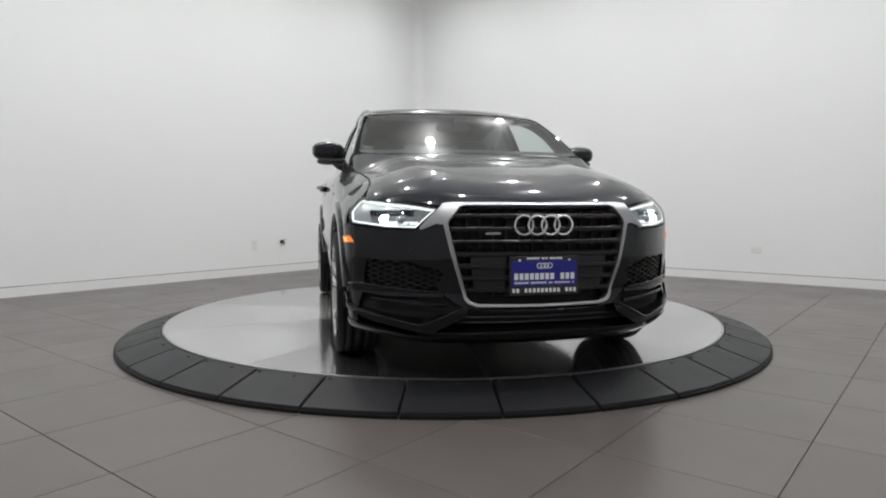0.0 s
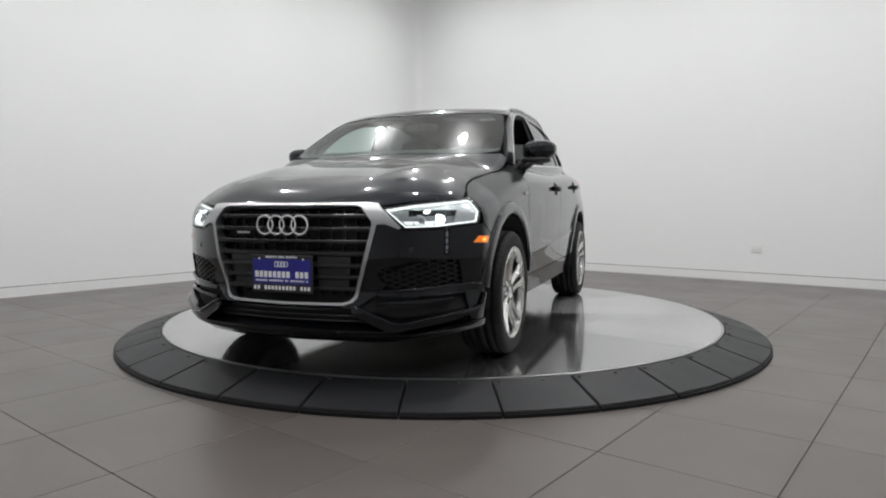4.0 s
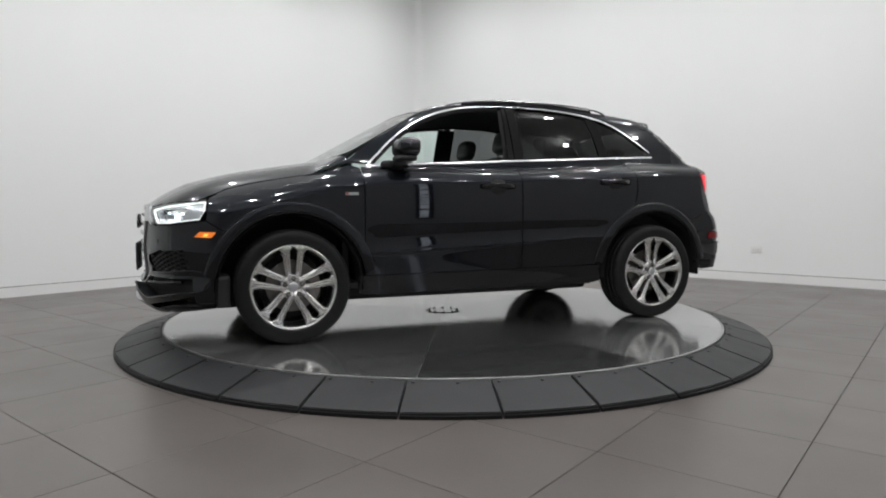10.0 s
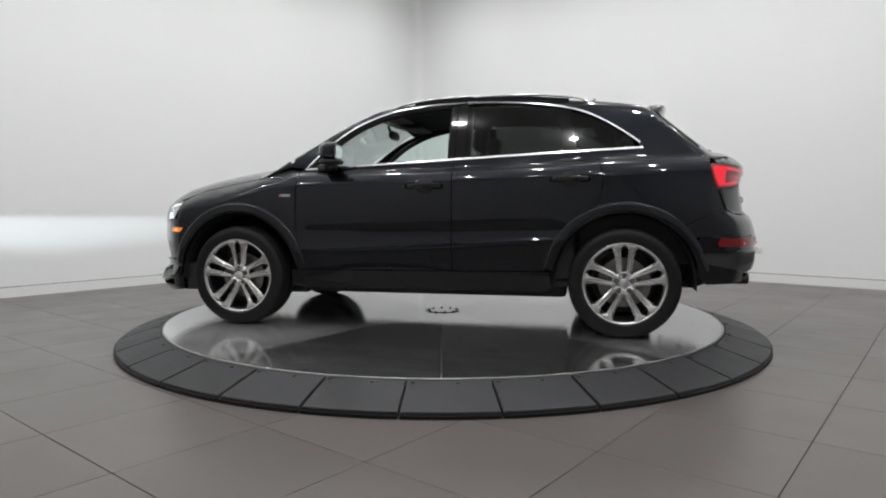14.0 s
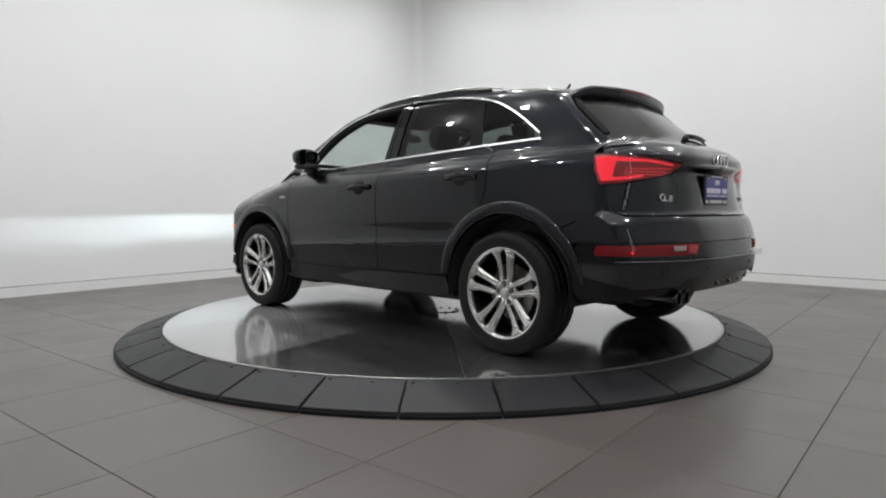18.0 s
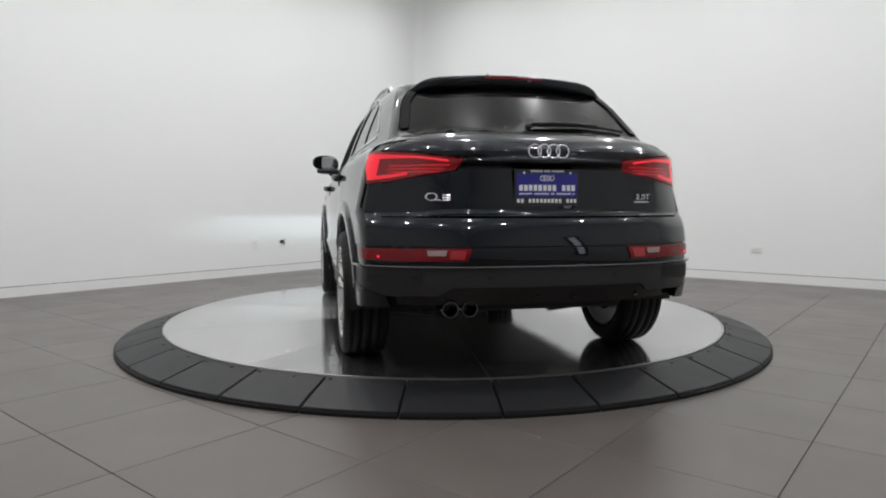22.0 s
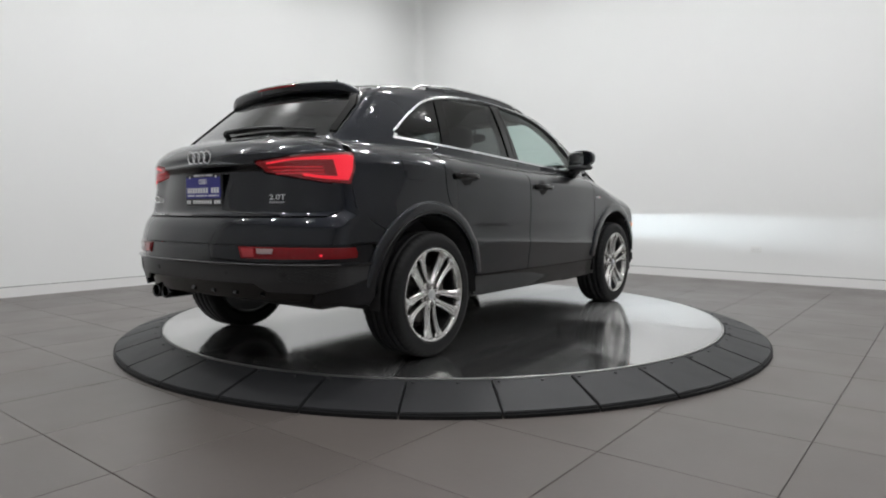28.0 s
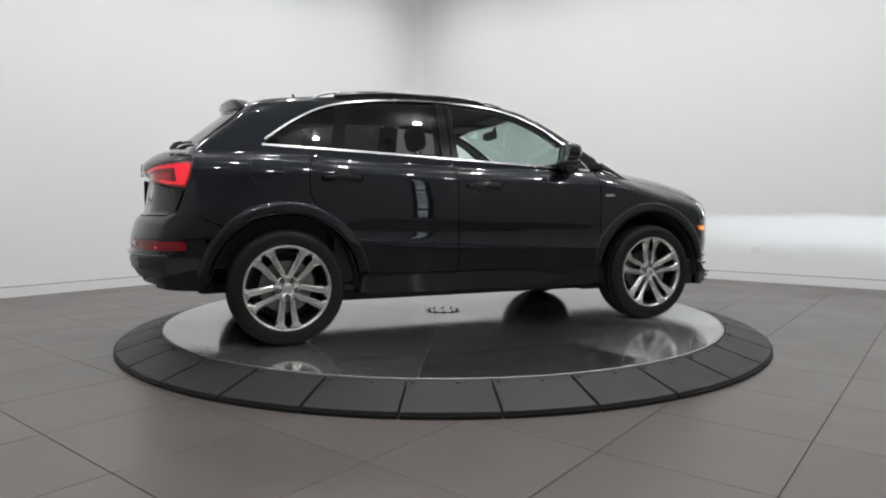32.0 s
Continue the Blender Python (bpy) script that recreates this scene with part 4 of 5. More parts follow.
# headlights: dark bowl, light guide round the edge, two projectors, a row of small cells, clear cover
hl = [nose(0.466, 0.812), nose(0.60, 0.838), nose(0.75, 0.857), nose_x(1.785, 0.866), nose_x(1.770, 0.860), nose_x(1.780, 0.80), nose_x(1.815, 0.740), nose(0.70, 0.718), nose(0.572, 0.714)]
# the bowl glows faintly itself, in place of light scattered inside the lamp
HB = mat("self_glowing_bowl", (0.22, 0.23, 0.24), 0.22, metal=0.7, vary=0.25, scale=40, glow=(0.92, 1.0, 1.0), glow_w=0.04)
GUIDE = mat("daylight_guide", (0.9, 0.9, 0.9), 0.25, glow=(0.93, 1.0, 0.98), glow_w=0.85)
BEAM = mat("low_beam_glow", (0.9, 0.9, 0.9), 0.3, glow=(0.86, 0.95, 1.0), glow_w=7.0)
# a faint glow in the reflector stands for the lamp's light on it
LIT = mat("self_glowing_reflector", (0.50, 0.52, 0.54), 0.25, metal=0.6, vary=0.15, scale=60, glow=(0.92, 1.0, 1.0), glow_w=0.04)
CELL = mat("lamp_cell_glow", (0.8, 0.8, 0.8), 0.3, glow=(0.95, 1.0, 1.0), glow_w=0.45)


def inset(poly, d):
    """A polygon moved inwards by d (given anticlockwise or clockwise)."""
    n = len(poly)
    area = sum(poly[i][0] * poly[(i + 1) % n][1] - poly[(i + 1) % n][0] * poly[i][1] for i in range(n))
    out = []
    for i in range(n):
        a, b, c = Vector(poly[i - 1]), Vector(poly[i]), Vector(poly[(i + 1) % n])
        t0, t1 = (b - a).normalized(), (c - b).normalized()
        m = Vector((-t0.y, t0.x)) + Vector((-t1.y, t1.x))
        m = m / max(0.25, m.length_squared / 2)
        out.append(tuple(b + m * (d if area > 0 else -d)))
    return out


def band(poly, d0, d1):
    """A polygon's rim from d0 to d1 inwards, cut open at its first corner."""
    a, b = inset(poly, d0), inset(poly, d1)
    e = 1e-4
    a1, b1 = (a[0][0] + e, a[0][1] + e), (b[0][0] + e, b[0][1] + e)
    return a + [a1] + [b1] + b[:0:-1] + [b[0]]


for s in (1, -1):
    lamp = panel("headlight", hl, from_nose, LENS, car, side=s, lift=0.001, deep=0.0, cell=0.03, label="clear headlight with white light guide switched on")
    lamp.visible_shadow = False
    panel("bowl", [nose(0.50, 0.775), nose(0.60, 0.778), nose(0.75, 0.780), nose_x(1.815, 0.780), nose_x(1.855, 0.735), nose(0.70, 0.718), nose(0.572, 0.714)], from_nose, HB, lamp, side=s, lift=-0.030, deep=0, cell=0.03)
    panel("reflector", [nose(0.50, 0.8155), nose(0.60, 0.832), nose(0.75, 0.850), nose_x(1.80, 0.857), nose_x(1.79, 0.815), nose(0.75, 0.813), nose(0.60, 0.812)], from_nose, LIT, lamp, side=s, lift=-0.020, deep=0.01, cell=0.03)
    panel("lamp_side", [nose(0.765, 0.852), nose_x(1.80, 0.856), nose_x(1.782, 0.852), nose_x(1.792, 0.80), nose_x(1.825, 0.748), nose(0.765, 0.740)], from_nose, LIT, lamp, side=s, lift=-0.016, deep=0, cell=0.03)
    panel("bowl_rim", band(hl, -0.002, 0.006), from_nose, PIANO, lamp, side=s, lift=-0.002, deep=0.055, cell=0.03)
    panel("light_guide", band(hl, 0.006, 0.0145), from_nose, GUIDE, lamp, side=s, lift=-0.012, deep=0.012, cell=0.03)
    for y, z, r, m in ((0.715, 0.762, 0.027, BEAM), (0.635, 0.760, 0.024, HB)):
        P, n = on_form(from_nose, *nose(y, z), -0.03)
        bm = bmesh.new()
        bmesh.ops.create_uvsphere(bm, u_segments=20, v_segments=10, radius=r)
        bmesh.ops.scale(bm, vec=(0.45, 1, 0.8), verts=bm.verts[:])
        bmesh.ops.translate(bm, vec=(P.x, P.y * s, P.z), verts=bm.verts[:])
        part("projector_lens", bm, m, lamp, smooth=True)
        bm = torus(r * 1.12, 0.004, 28, 8)
        bmesh.ops.rotate(bm, verts=bm.verts[:], cent=(0, 0, 0), matrix=Matrix.Rotation(math.pi / 2, 3, "Y"))
        bmesh.ops.scale(bm, vec=(1, 1, 0.8), verts=bm.verts[:])
        bmesh.ops.translate(bm, vec=(P.x, P.y * s, P.z), verts=bm.verts[:])
        part("projector_ring", bm, CHROME, lamp, smooth=True)
    for k in range(4):
        y0 = 0.575 + k * 0.042
        panel("lamp_cell", [nose(y0, 0.734), nose(y0 + 0.034, 0.735), nose(y0 + 0.034, 0.752), nose(y0 - 0.008, 0.752)], from_nose, CELL, lamp, side=s, lift=-0.025, deep=0.02)
    # the low beam: an added lit slit in a dark box under the lamp's upper edge, its sharp shutter shaping the beam
    z0, ya, yb, xb, xf = 0.806, 0.60, 0.735, 1.775, 1.885
    bm = bmesh.new()
    bm.faces.new([bm.verts.new((xb + 0.004, y * s, z)) for y, z in ((ya + 0.01, z0 - 0.003), (yb - 0.01, z0 - 0.003), (yb - 0.01, z0), (ya + 0.01, z0))])
    part("beam_slit", bm, BEAM_SRC, lamp)
    bm = bmesh.new()
    for lo, hi in (((xb, ya, z0 + 0.010), (xf, yb, z0 + 0.012)), ((xb, ya, z0 - 0.024), (xf, yb, z0 - 0.022)), ((xb - 0.002, ya, z0 - 0.024), (xb, yb, z0 + 0.012)), ((xb, ya - 0.002, z0 - 0.024), (xf, ya, z0 + 0.012)), ((xb, yb, z0 - 0.024), (xf, yb + 0.002, z0 + 0.012)), ((xf, ya, z0 + 0.0033), (xf + 0.002, yb, z0 + 0.012)), ((xb + 0.022, ya, z0 - 0.024), (xb + 0.023, yb, z0 - 0.0055))):
        box(bm, (lo[0], lo[1] * s, lo[2]), (hi[0], hi[1] * s, hi[2]))
    part("beam_shutter", bm, INNER, lamp)
    part("beam_cover", bevelled((xf + 0.003, min(ya * s, yb * s), z0 + 0.0048), (xf + 0.006, max(ya * s, yb * s), z0 + 0.014), 0.001), HB, lamp)
    panel("lamp_back", [nose(0.47, 0.812), nose(0.58, 0.830), nose(0.585, 0.720)], from_nose, HB, lamp, side=s, lift=-0.03, deep=0, cell=0.03)
    panel("side_marker", [nose_x(1.845, 0.648), nose_x(1.815, 0.678), nose_x(1.73, 0.675), nose_x(1.757, 0.643)], from_nose, AMBER, car, side=s, lift=0.005, deep=0.012, cell=0.03, label="amber side marker lamp")
    panel("marker_bulb", [nose_x(1.80, 0.652), nose_x(1.79, 0.668), nose_x(1.77, 0.667), nose_x(1.778, 0.651)], from_nose, AMBER_BULB, car, side=s, lift=0.0065, deep=0.002)
    panel("parking_sensor", [nose(0.60 + 0.012 * math.cos(a), 0.62 + 0.012 * math.sin(a)) for a in [math.tau * i / 12 for i in range(12)]], from_nose, TRIM, car, side=s, lift=0.002)

# grille: dark back, slats, satin frame, four rings, name bar, plate
gr = [nose(0, 0.82), nose(0.375, 0.82), nose(0.437, 0.73), nose(0.345, 0.398), nose(0.30, 0.372), nose(0, 0.372)]
both("grille_back", gr, from_nose, INNER, car, lift=-0.07, deep=0)


def grille_half(z):
    return float(np.interp(z, [0.385, 0.41, 0.73, 0.81], [0.292, 0.339, 0.421, 0.373]))


for z in (0.775, 0.716, 0.657, 0.60, 0.545, 0.49, 0.435):
    w = grille_half(z) + 0.012
    path = [(float(NOSE(z)) - bow(y) - 0.018, y, z) for y in np.linspace(-w, w, 15)]
    part("grille_slat", sweep(path, [(-0.016, -0.010), (0.010, -0.012), (0.016, -0.004), (0.016, 0.006), (-0.016, 0.012)]), PIANO if z > 0.65 else MESHBLACK, car, smooth=False)
    if z > 0.65:
        path = [(x + 0.016, y, zz + 0.0065) for x, y, zz in path]
        part("slat_edge", sweep(path, oval(0.0016, 0.0014, 6)), SMOKED, car)
for y in np.linspace(-0.34, 0.34, 12):
    bm = bmesh.new()
    x = 2.17 - bow(y)
    box(bm, (x - 0.065, y - 0.003, 0.40), (x - 0.04, y + 0.003, 0.80))
    part("grille_rib", bm, DARK, car)
frame_l = [nose(0, 0.829), nose(0.30, 0.831), nose(0.40, 0.833), nose(0.452, 0.828), nose(0.462, 0.815), nose(0.555, 0.722), nose(0.548, 0.712), nose(0.487, 0.738), nose(0.453, 0.735), nose(0.362, 0.394), nose(0.345, 0.371), nose(0.305, 0.358), nose(0, 0.355), nose(0, 0.366), nose(0.295, 0.370), nose(0.328, 0.379), nose(0.348, 0.401), nose(0.433, 0.735), nose(0.429, 0.752), nose(0.380, 0.812), nose(0.355, 0.8195), nose(0, 0.8195)]
both("grille_frame", frame_l, from_nose, SATIN, car, lift=0.010, deep=0.045, cell=0.025)
for k in range(4):
    bm = torus(0.0435, 0.0058)
    bmesh.ops.rotate(bm, verts=bm.verts[:], cent=(0, 0, 0), matrix=Matrix.Rotation(math.pi / 2, 3, "Y"))
    y = (k - 1.5) * 0.0635
    bmesh.ops.translate(bm, vec=(2.196 - 0.3 * y * y, y, 0.732), verts=bm.verts[:])
    part("emblem_ring", bm, CHROME, car, "chrome ring of the badge", smooth=True)
part("name_bar", bevelled((2.168, -0.27, 0.690), (2.174, -0.20, 0.700), 0.002), SATIN, car)
both("plate_shield", [nose(0.17, 0.432), nose(0.315, 0.435), nose(0.335, 0.585), nose(0.17, 0.592)], from_nose, DARK, car, lift=-0.012, deep=0.01)

BLUE = mat("blue_plate_print", (0.014, 0.014, 0.21), 0.35, vary=0.05, scale=20)
PRINT = mat("white_print", (0.75, 0.75, 0.76), 0.45)


def plate(parent, m, w, h):
    """A dealer's plate in a black frame; its lettering as plain bars."""
    fr = part("plate_frame", bevelled((-w / 2, -0.012, -h / 2), (w / 2, 0.0, h / 2), 0.004), DARK, parent, "black plate frame with white print")
    fr.matrix_basis = m
    iw, top, bot = w * 0.472, h * 0.39, -h * 0.265
    part("plate_panel", bevelled((-iw, -0.002, bot), (iw, 0.002, top), 0.001), BLUE, fr, "blue dealer plate panel")

    def row(z, hgt, n, half, y, skip, fill=0.72):
        for i in range(n):
            if i not in skip:
                a, b = -half + 2 * half * (i + 0.5 - fill / 2) / n, -half + 2 * half * (i + 0.5 + fill / 2) / n
                part("print_bar", bevelled((a, y, z - hgt / 2), (b, y + 0.0012, z + hgt / 2), 0.0004), PRINT, fr)

    row(-h * 0.016, h * 0.165, 12, iw * 0.94, 0.0015, (3,), 0.74)
    row(-h * 0.180, h * 0.050, 30, iw * 0.92, 0.0015, (1, 10, 13, 22))
    row(-h * 0.375, h * 0.105, 16, iw * 1.0, 0.0, (3, 13), 0.66)
    row(h * 0.447, h * 0.050, 22, iw * 0.55, 0.0, (8, 13))
    for k in range(4):
        ring_ = part("print_ring", torus(h * 0.066, h * 0.011, 20, 6), PRINT, fr)
        ring_.matrix_basis = pose((k - 1.5) * h * 0.092, 0.002, h * 0.255, 90)
    for k in (-1, 1):
        bm = bmesh.new()
        bmesh.ops.create_cone(bm, cap_ends=True, segments=10, radius1=0.006, radius2=0.005, depth=0.005, matrix=pose(k * w * 0.36, 0.0, h * 0.40, 90))
        part("plate_screw", bm, CHROME, fr)
    return fr


plate(car, pose(2.205, 0, 0.502, 0, 0, -90), 0.335, 0.178)

# ---- stern ----
SKIRT = mat("satin_black_skirt", (0.022, 0.022, 0.0228), 0.34, vary=0.15, bump=0.04, bump_scale=300)
tail = [stern(0.392, 1.030), stern(0.60, 1.060), stern_x(-1.825, 1.082), stern_x(-1.80, 1.076), stern_x(-1.815, 1.0), stern_x(-1.845, 0.927), stern(0.70, 0.938), stern(0.425, 0.988)]
for s in (1, -1):
    lamp = panel("tail_lamp", tail, from_stern, RED_TAIL, car, side=s, lift=-0.004, deep=0.03, cell=0.03, label="red tail lamp with glowing light guides")
    hook = [stern(0.46, 1.030), stern(0.60, 1.049), stern_x(-1.84, 1.066), stern_x(-1.815, 1.058), stern_x(-1.832, 0.99), stern_x(-1.853, 0.943), stern(0.70, 0.951), stern(0.62, 0.965), stern(0.62, 0.976), stern(0.69, 0.966), stern(0.752, 0.962), stern(0.752, 1.042), stern(0.60, 1.040), stern(0.46, 1.022)]
    panel("light_guide", hook, from_stern, RED_GLOW, lamp, side=s, lift=0.001, deep=0.004, cell=0.02)
    for k in range(3):
        z = 1.006 - 0.0145 * k
        panel("light_bar", [stern(0.45 + 0.02 * k, z + 0.003), stern(0.70, z + 0.003), stern(0.70, z - 0.003), stern(0.45 + 0.02 * k, z - 0.003)], from_stern, RED_SOFT, lamp, side=s, lift=0.001, deep=0.004, cell=0.02)
    panel("lamp_back", inset(tail, -0.02), from_stern, INNER, lamp, side=s, lift=-0.04, deep=0, cell=0.04)
    panel("lens_cover", tail, from_stern, LENS, lamp, side=s, lift=0.007, deep=0.0, cell=0.03)
both("quarter_corner", [stern_x(-1.78, 1.155), stern(0.66, 1.125), stern(0.74, 1.085), stern(0.74, 0.90), stern(0.755, 0.775), stern(0.80, 0.765), stern_x(-1.80, 0.775), stern_x(-1.78, 0.90)], from_stern, PAINT, car, lift=-0.0075, deep=0, cell=0.02)
gate = [stern(0, 1.150), stern(0.3, 1.149), stern(0.5, 1.140), stern(0.62, 1.128), stern(0.70, 1.108), stern(0.752, 1.08), stern(0.60, 1.067), stern(0.385, 1.037), stern(0.418, 0.981), stern(0.70, 0.930), stern(0.793, 0.918), stern(0.790, 0.80), stern(0.755, 0.775), stern(0, 0.772)]
both("tailgate", gate, from_stern, PAINT, car, cell=0.014, ucell=0.04)
top_edge = [(-1.945, 0.0), (-1.922, 0.3), (-1.862, 0.54)] + [(x + 0.002, side_y(x, z) - 0.004) for x, z in REAR_EDGE[2:3]]
top_out = [(-1.818, side_y(-1.815, 1.14) - 0.002), (-1.828, 0.752), (-1.875, 0.70), (-1.95, 0.58), (-2.01, 0.40), (-2.04, 0.2), (-2.045, 0.0)]
both("tailgate_top", top_edge + top_out, from_top, PAINT, car, lift=-0.0015, deep=0.0, cell=0.03)
rb = [stern(0, 0.763), stern(0.755, 0.766), stern(0.793, 0.79), stern_x(-1.842, 0.815), stern_x(-1.745, 0.742), stern_x(-1.672, 0.712)] + [stern_x(x, z) for x, z in arc(HUB_R, HUB_Z, 0.445, 138, 143, 3)] + [stern_x(-1.75, 0.640), stern(0.82, 0.638), stern(0.5, 0.638), stern(0, 0.638)]
both("rear_bumper", rb, from_stern, PAINT, car, cell=0.022)
rb_low = [stern(0, 0.634), stern(0.5, 0.634), stern(0.82, 0.634), stern_x(-1.75, 0.636), stern_x(-1.72, 0.56), stern_x(-1.75, 0.545), stern(0.82, 0.548), stern(0.5, 0.548), stern(0, 0.548)]
both("bumper_band", rb_low, from_stern, PAINT, car, lift=-0.003, cell=0.022)
low = [stern(0, 0.54), stern(0.5, 0.54), stern(0.82, 0.54), stern_x(-1.75, 0.537), stern_x(-1.73, 0.47), stern(0.80, 0.43), stern(0.74, 0.41), stern(0.52, 0.418), stern(0.46, 0.455), stern(0, 0.455)]
both("bumper_skirt", low, from_stern, SKIRT, car, lift=0.004, cell=0.025)
for s in (1, -1):
    part("honeycomb", honeycomb(0.60, 0.82, 0.49, s, from_stern, stern, lambda f: (0.526, 0.474 - 0.012 * f), 0.013, 0.0070), SKIRT, car, "black honeycomb relief in the bumper skirt")
both("skirt_edge", [stern(0, 0.552), stern(0.5, 0.552), stern(0.82, 0.552), stern_x(-1.75, 0.549), stern_x(-1.75, 0.537), stern(0.82, 0.54), stern(0.5, 0.54), stern(0, 0.54)], from_stern, PAINT, car, lift=0.014, deep=0.03, cell=0.03)
# a thin metal strip stands in for the highlight on the bumper's ledge
part("bumper_highlight", sweep([on_form(from_stern, *stern(y, 0.549), 0.0155)[0] for y in np.linspace(-0.84, 0.84, 41)], oval(0.0024, 0.0030, 8)), SMOKED, car, "thin dark chrome strip in place of the highlight across the rear bumper")
both("skirt_corner", [stern_x(-1.745, 0.53), stern_x(-1.72, 0.40), stern_x(-1.78, 0.345), stern(0.72, 0.362), stern(0.74, 0.41), stern(0.80, 0.43), stern_x(-1.78, 0.47)], from_stern, PAINT, car, lift=0.010, deep=0.03, cell=0.03)
both("diffuser", [stern(0, 0.452), stern(0.46, 0.452), stern(0.52, 0.414), stern(0.72, 0.405), stern(0.70, 0.36), stern(0.52, 0.362), stern(0, 0.362)], from_stern, PIANO, car, lift=-0.03, deep=0.02, cell=0.03)
for y in (0.05, -0.12, -0.29, -0.46):
    x = -2.155 + 0.42 * abs(y) ** 3
    bm = bmesh.new()
    pr = [(x + 0.18, 0.372), (x + 0.040, 0.376), (x + 0.012, 0.395), (x + 0.03, 0.43), (x + 0.16, 0.42)]
    a_ = [bm.verts.new((p, y - 0.012, q)) for p, q in pr]
    b_ = [bm.verts.new((p, y + 0.012, q)) for p, q in pr]
    bm.faces.new(a_), bm.faces.new(b_[::-1])
    for k in range(5):
        bm.faces.new((a_[k], b_[k], b_[(k + 1) % 5], a_[(k + 1) % 5]))
    bmesh.ops.recalc_face_normals(bm, faces=bm.faces[:])
    part("diffuser_fin", bm, PAINT, car)
for y in (0.372, 0.463):
    bm = bmesh.new()
    lathe(bm, [(0.030, -0.14), (0.0305, 0.0), (0.034, 0.012), (0.0385, 0.008), (0.039, -0.01), (0.037, -0.16)], 28)
    bmesh.ops.rotate(bm, verts=bm.verts[:], cent=(0, 0, 0), matrix=Matrix.Rotation(-math.pi / 2, 3, "Y"))
    bmesh.ops.translate(bm, vec=(-2.100, y, 0.350), verts=bm.verts[:])
    part("exhaust_pipe", bm, DARKCHROME, car, "dark chrome twin exhaust pipe", smooth=True)
for s in (1, -1):
    rl = panel("rear_reflector", [stern(0.378, 0.630), stern(0.60, 0.629), stern_x(-1.86, 0.626), stern_x(-1.845, 0.600), stern_x(-1.85, 0.576), stern(0.60, 0.573), stern(0.398, 0.574)], from_stern, RED_DIM, car, side=s, lift=0.003, deep=0.02, cell=0.03, label="red rear bumper lamp")
    panel("lamp_glow", [stern(0.400, 0.622), stern(0.472, 0.621), stern(0.476, 0.582), stern(0.412, 0.582)], from_stern, mat("red_inner", (0.28, 0.008, 0.012), 0.2, glow=(1.0, 0.04, 0.05), glow_w=0.03, coat=1), rl, side=s, lift=0.007, deep=0.003)
    panel("reversing_lens", [stern(0.487, 0.622), stern(0.572, 0.621), stern(0.567, 0.598), stern(0.492, 0.598)], from_stern, mat("reversing_white", (0.32, 0.22, 0.22), 0.15, coat=1.0, vary=0.3, scale=90), rl, side=s, lift=0.007, deep=0.003)
    panel("marker_glow", [stern(0.775 + 0.006 * math.cos(a), 0.592 + 0.006 * math.sin(a)) for a in [math.tau * i / 10 for i in range(10)]], from_stern, RED_GLOW, rl, side=s, lift=0.008, deep=0.003)
    for y, z in ((0.62, 0.50), (0.30, 0.50)):
        panel("parking_sensor", [stern(y + 0.012 * math.cos(a), z + 0.012 * math.sin(a)) for a in [math.tau * i / 12 for i in range(12)]], from_stern, TRIM, car, side=s, lift=0.007)
for k in range(4):
    bm = torus(0.0300, 0.0042)
    bmesh.ops.rotate(bm, verts=bm.verts[:], cent=(0, 0, 0), matrix=Matrix.Rotation(math.pi / 2, 3, "Y"))
    y = (k - 1.5) * 0.0452
    bmesh.ops.translate(bm, vec=(-2.119 + 0.3 * y * y, y, 1.070), verts=bm.verts[:])
    part("emblem_ring", bm, CHROME, car, "chrome ring of the badge", smooth=True)
plate(car, pose(-2.100, 0, 0.906, 0, 0, 90), 0.316, 0.166)
# model badge as plain chrome shapes, engine badge as letters
bm = torus(0.0210, 0.0046, 28, 8)
bmesh.ops.scale(bm, vec=(0.78, 1.22, 1), verts=bm.verts[:])
bmesh.ops.rotate(bm, verts=bm.verts[:], cent=(0, 0, 0), matrix=Matrix.Rotation(math.pi / 2, 3, "Y"))
bmesh.ops.translate(bm, vec=on_form(from_stern, *stern(0.529, 0.861), 0.004)[0], verts=bm.verts[:])
part("model_badge", bm, CHROME, car, smooth=True)
bx = on_form(from_stern, *stern(0.472, 0.861), 0.0)[0].x
part("model_badge", bevelled((bx - 0.002, 0.496, 0.8435), (bx + 0.010, 0.520, 0.8495), 0.002), CHROME, car)
for k in range(3):
    part("model_badge", bevelled((bx - 0.006, 0.456, 0.8435 + k * 0.0115), (bx + 0.004, 0.489, 0.8485 + k * 0.0115), 0.002), CHROME, car)
part("model_badge", bevelled((bx - 0.006, 0.452, 0.8435), (bx + 0.006, 0.458, 0.8715), 0.002), CHROME, car)


def letters(text, m, size, material, parent):
    cu = bpy.data.curves.new("badge_letters", "FONT")
    cu.body, cu.size, cu.extrude, cu.align_x = text, size, 0.003, "CENTER"
    cu.offset = 0.0003
    ob = new("badge_letters", cu)
    me = bpy.data.meshes.new_from_object(ob)
    bpy.data.objects.remove(ob)
    me.materials.append(material)
    ob = new("engine_badge", me)
    ob.parent = parent
    ob.matrix_basis = m
    return ob


letters("2.0T", Matrix.Translation(on_form(from_stern, *stern(-0.515, 0.852), 0.001)[0]) @ Matrix.Rotation(radians(-90 + 16), 4, "Z") @ Matrix.Rotation(radians(90), 4, "X") @ Matrix.Diagonal((1.42, 1, 1, 1)), 0.036, CHROME, car)
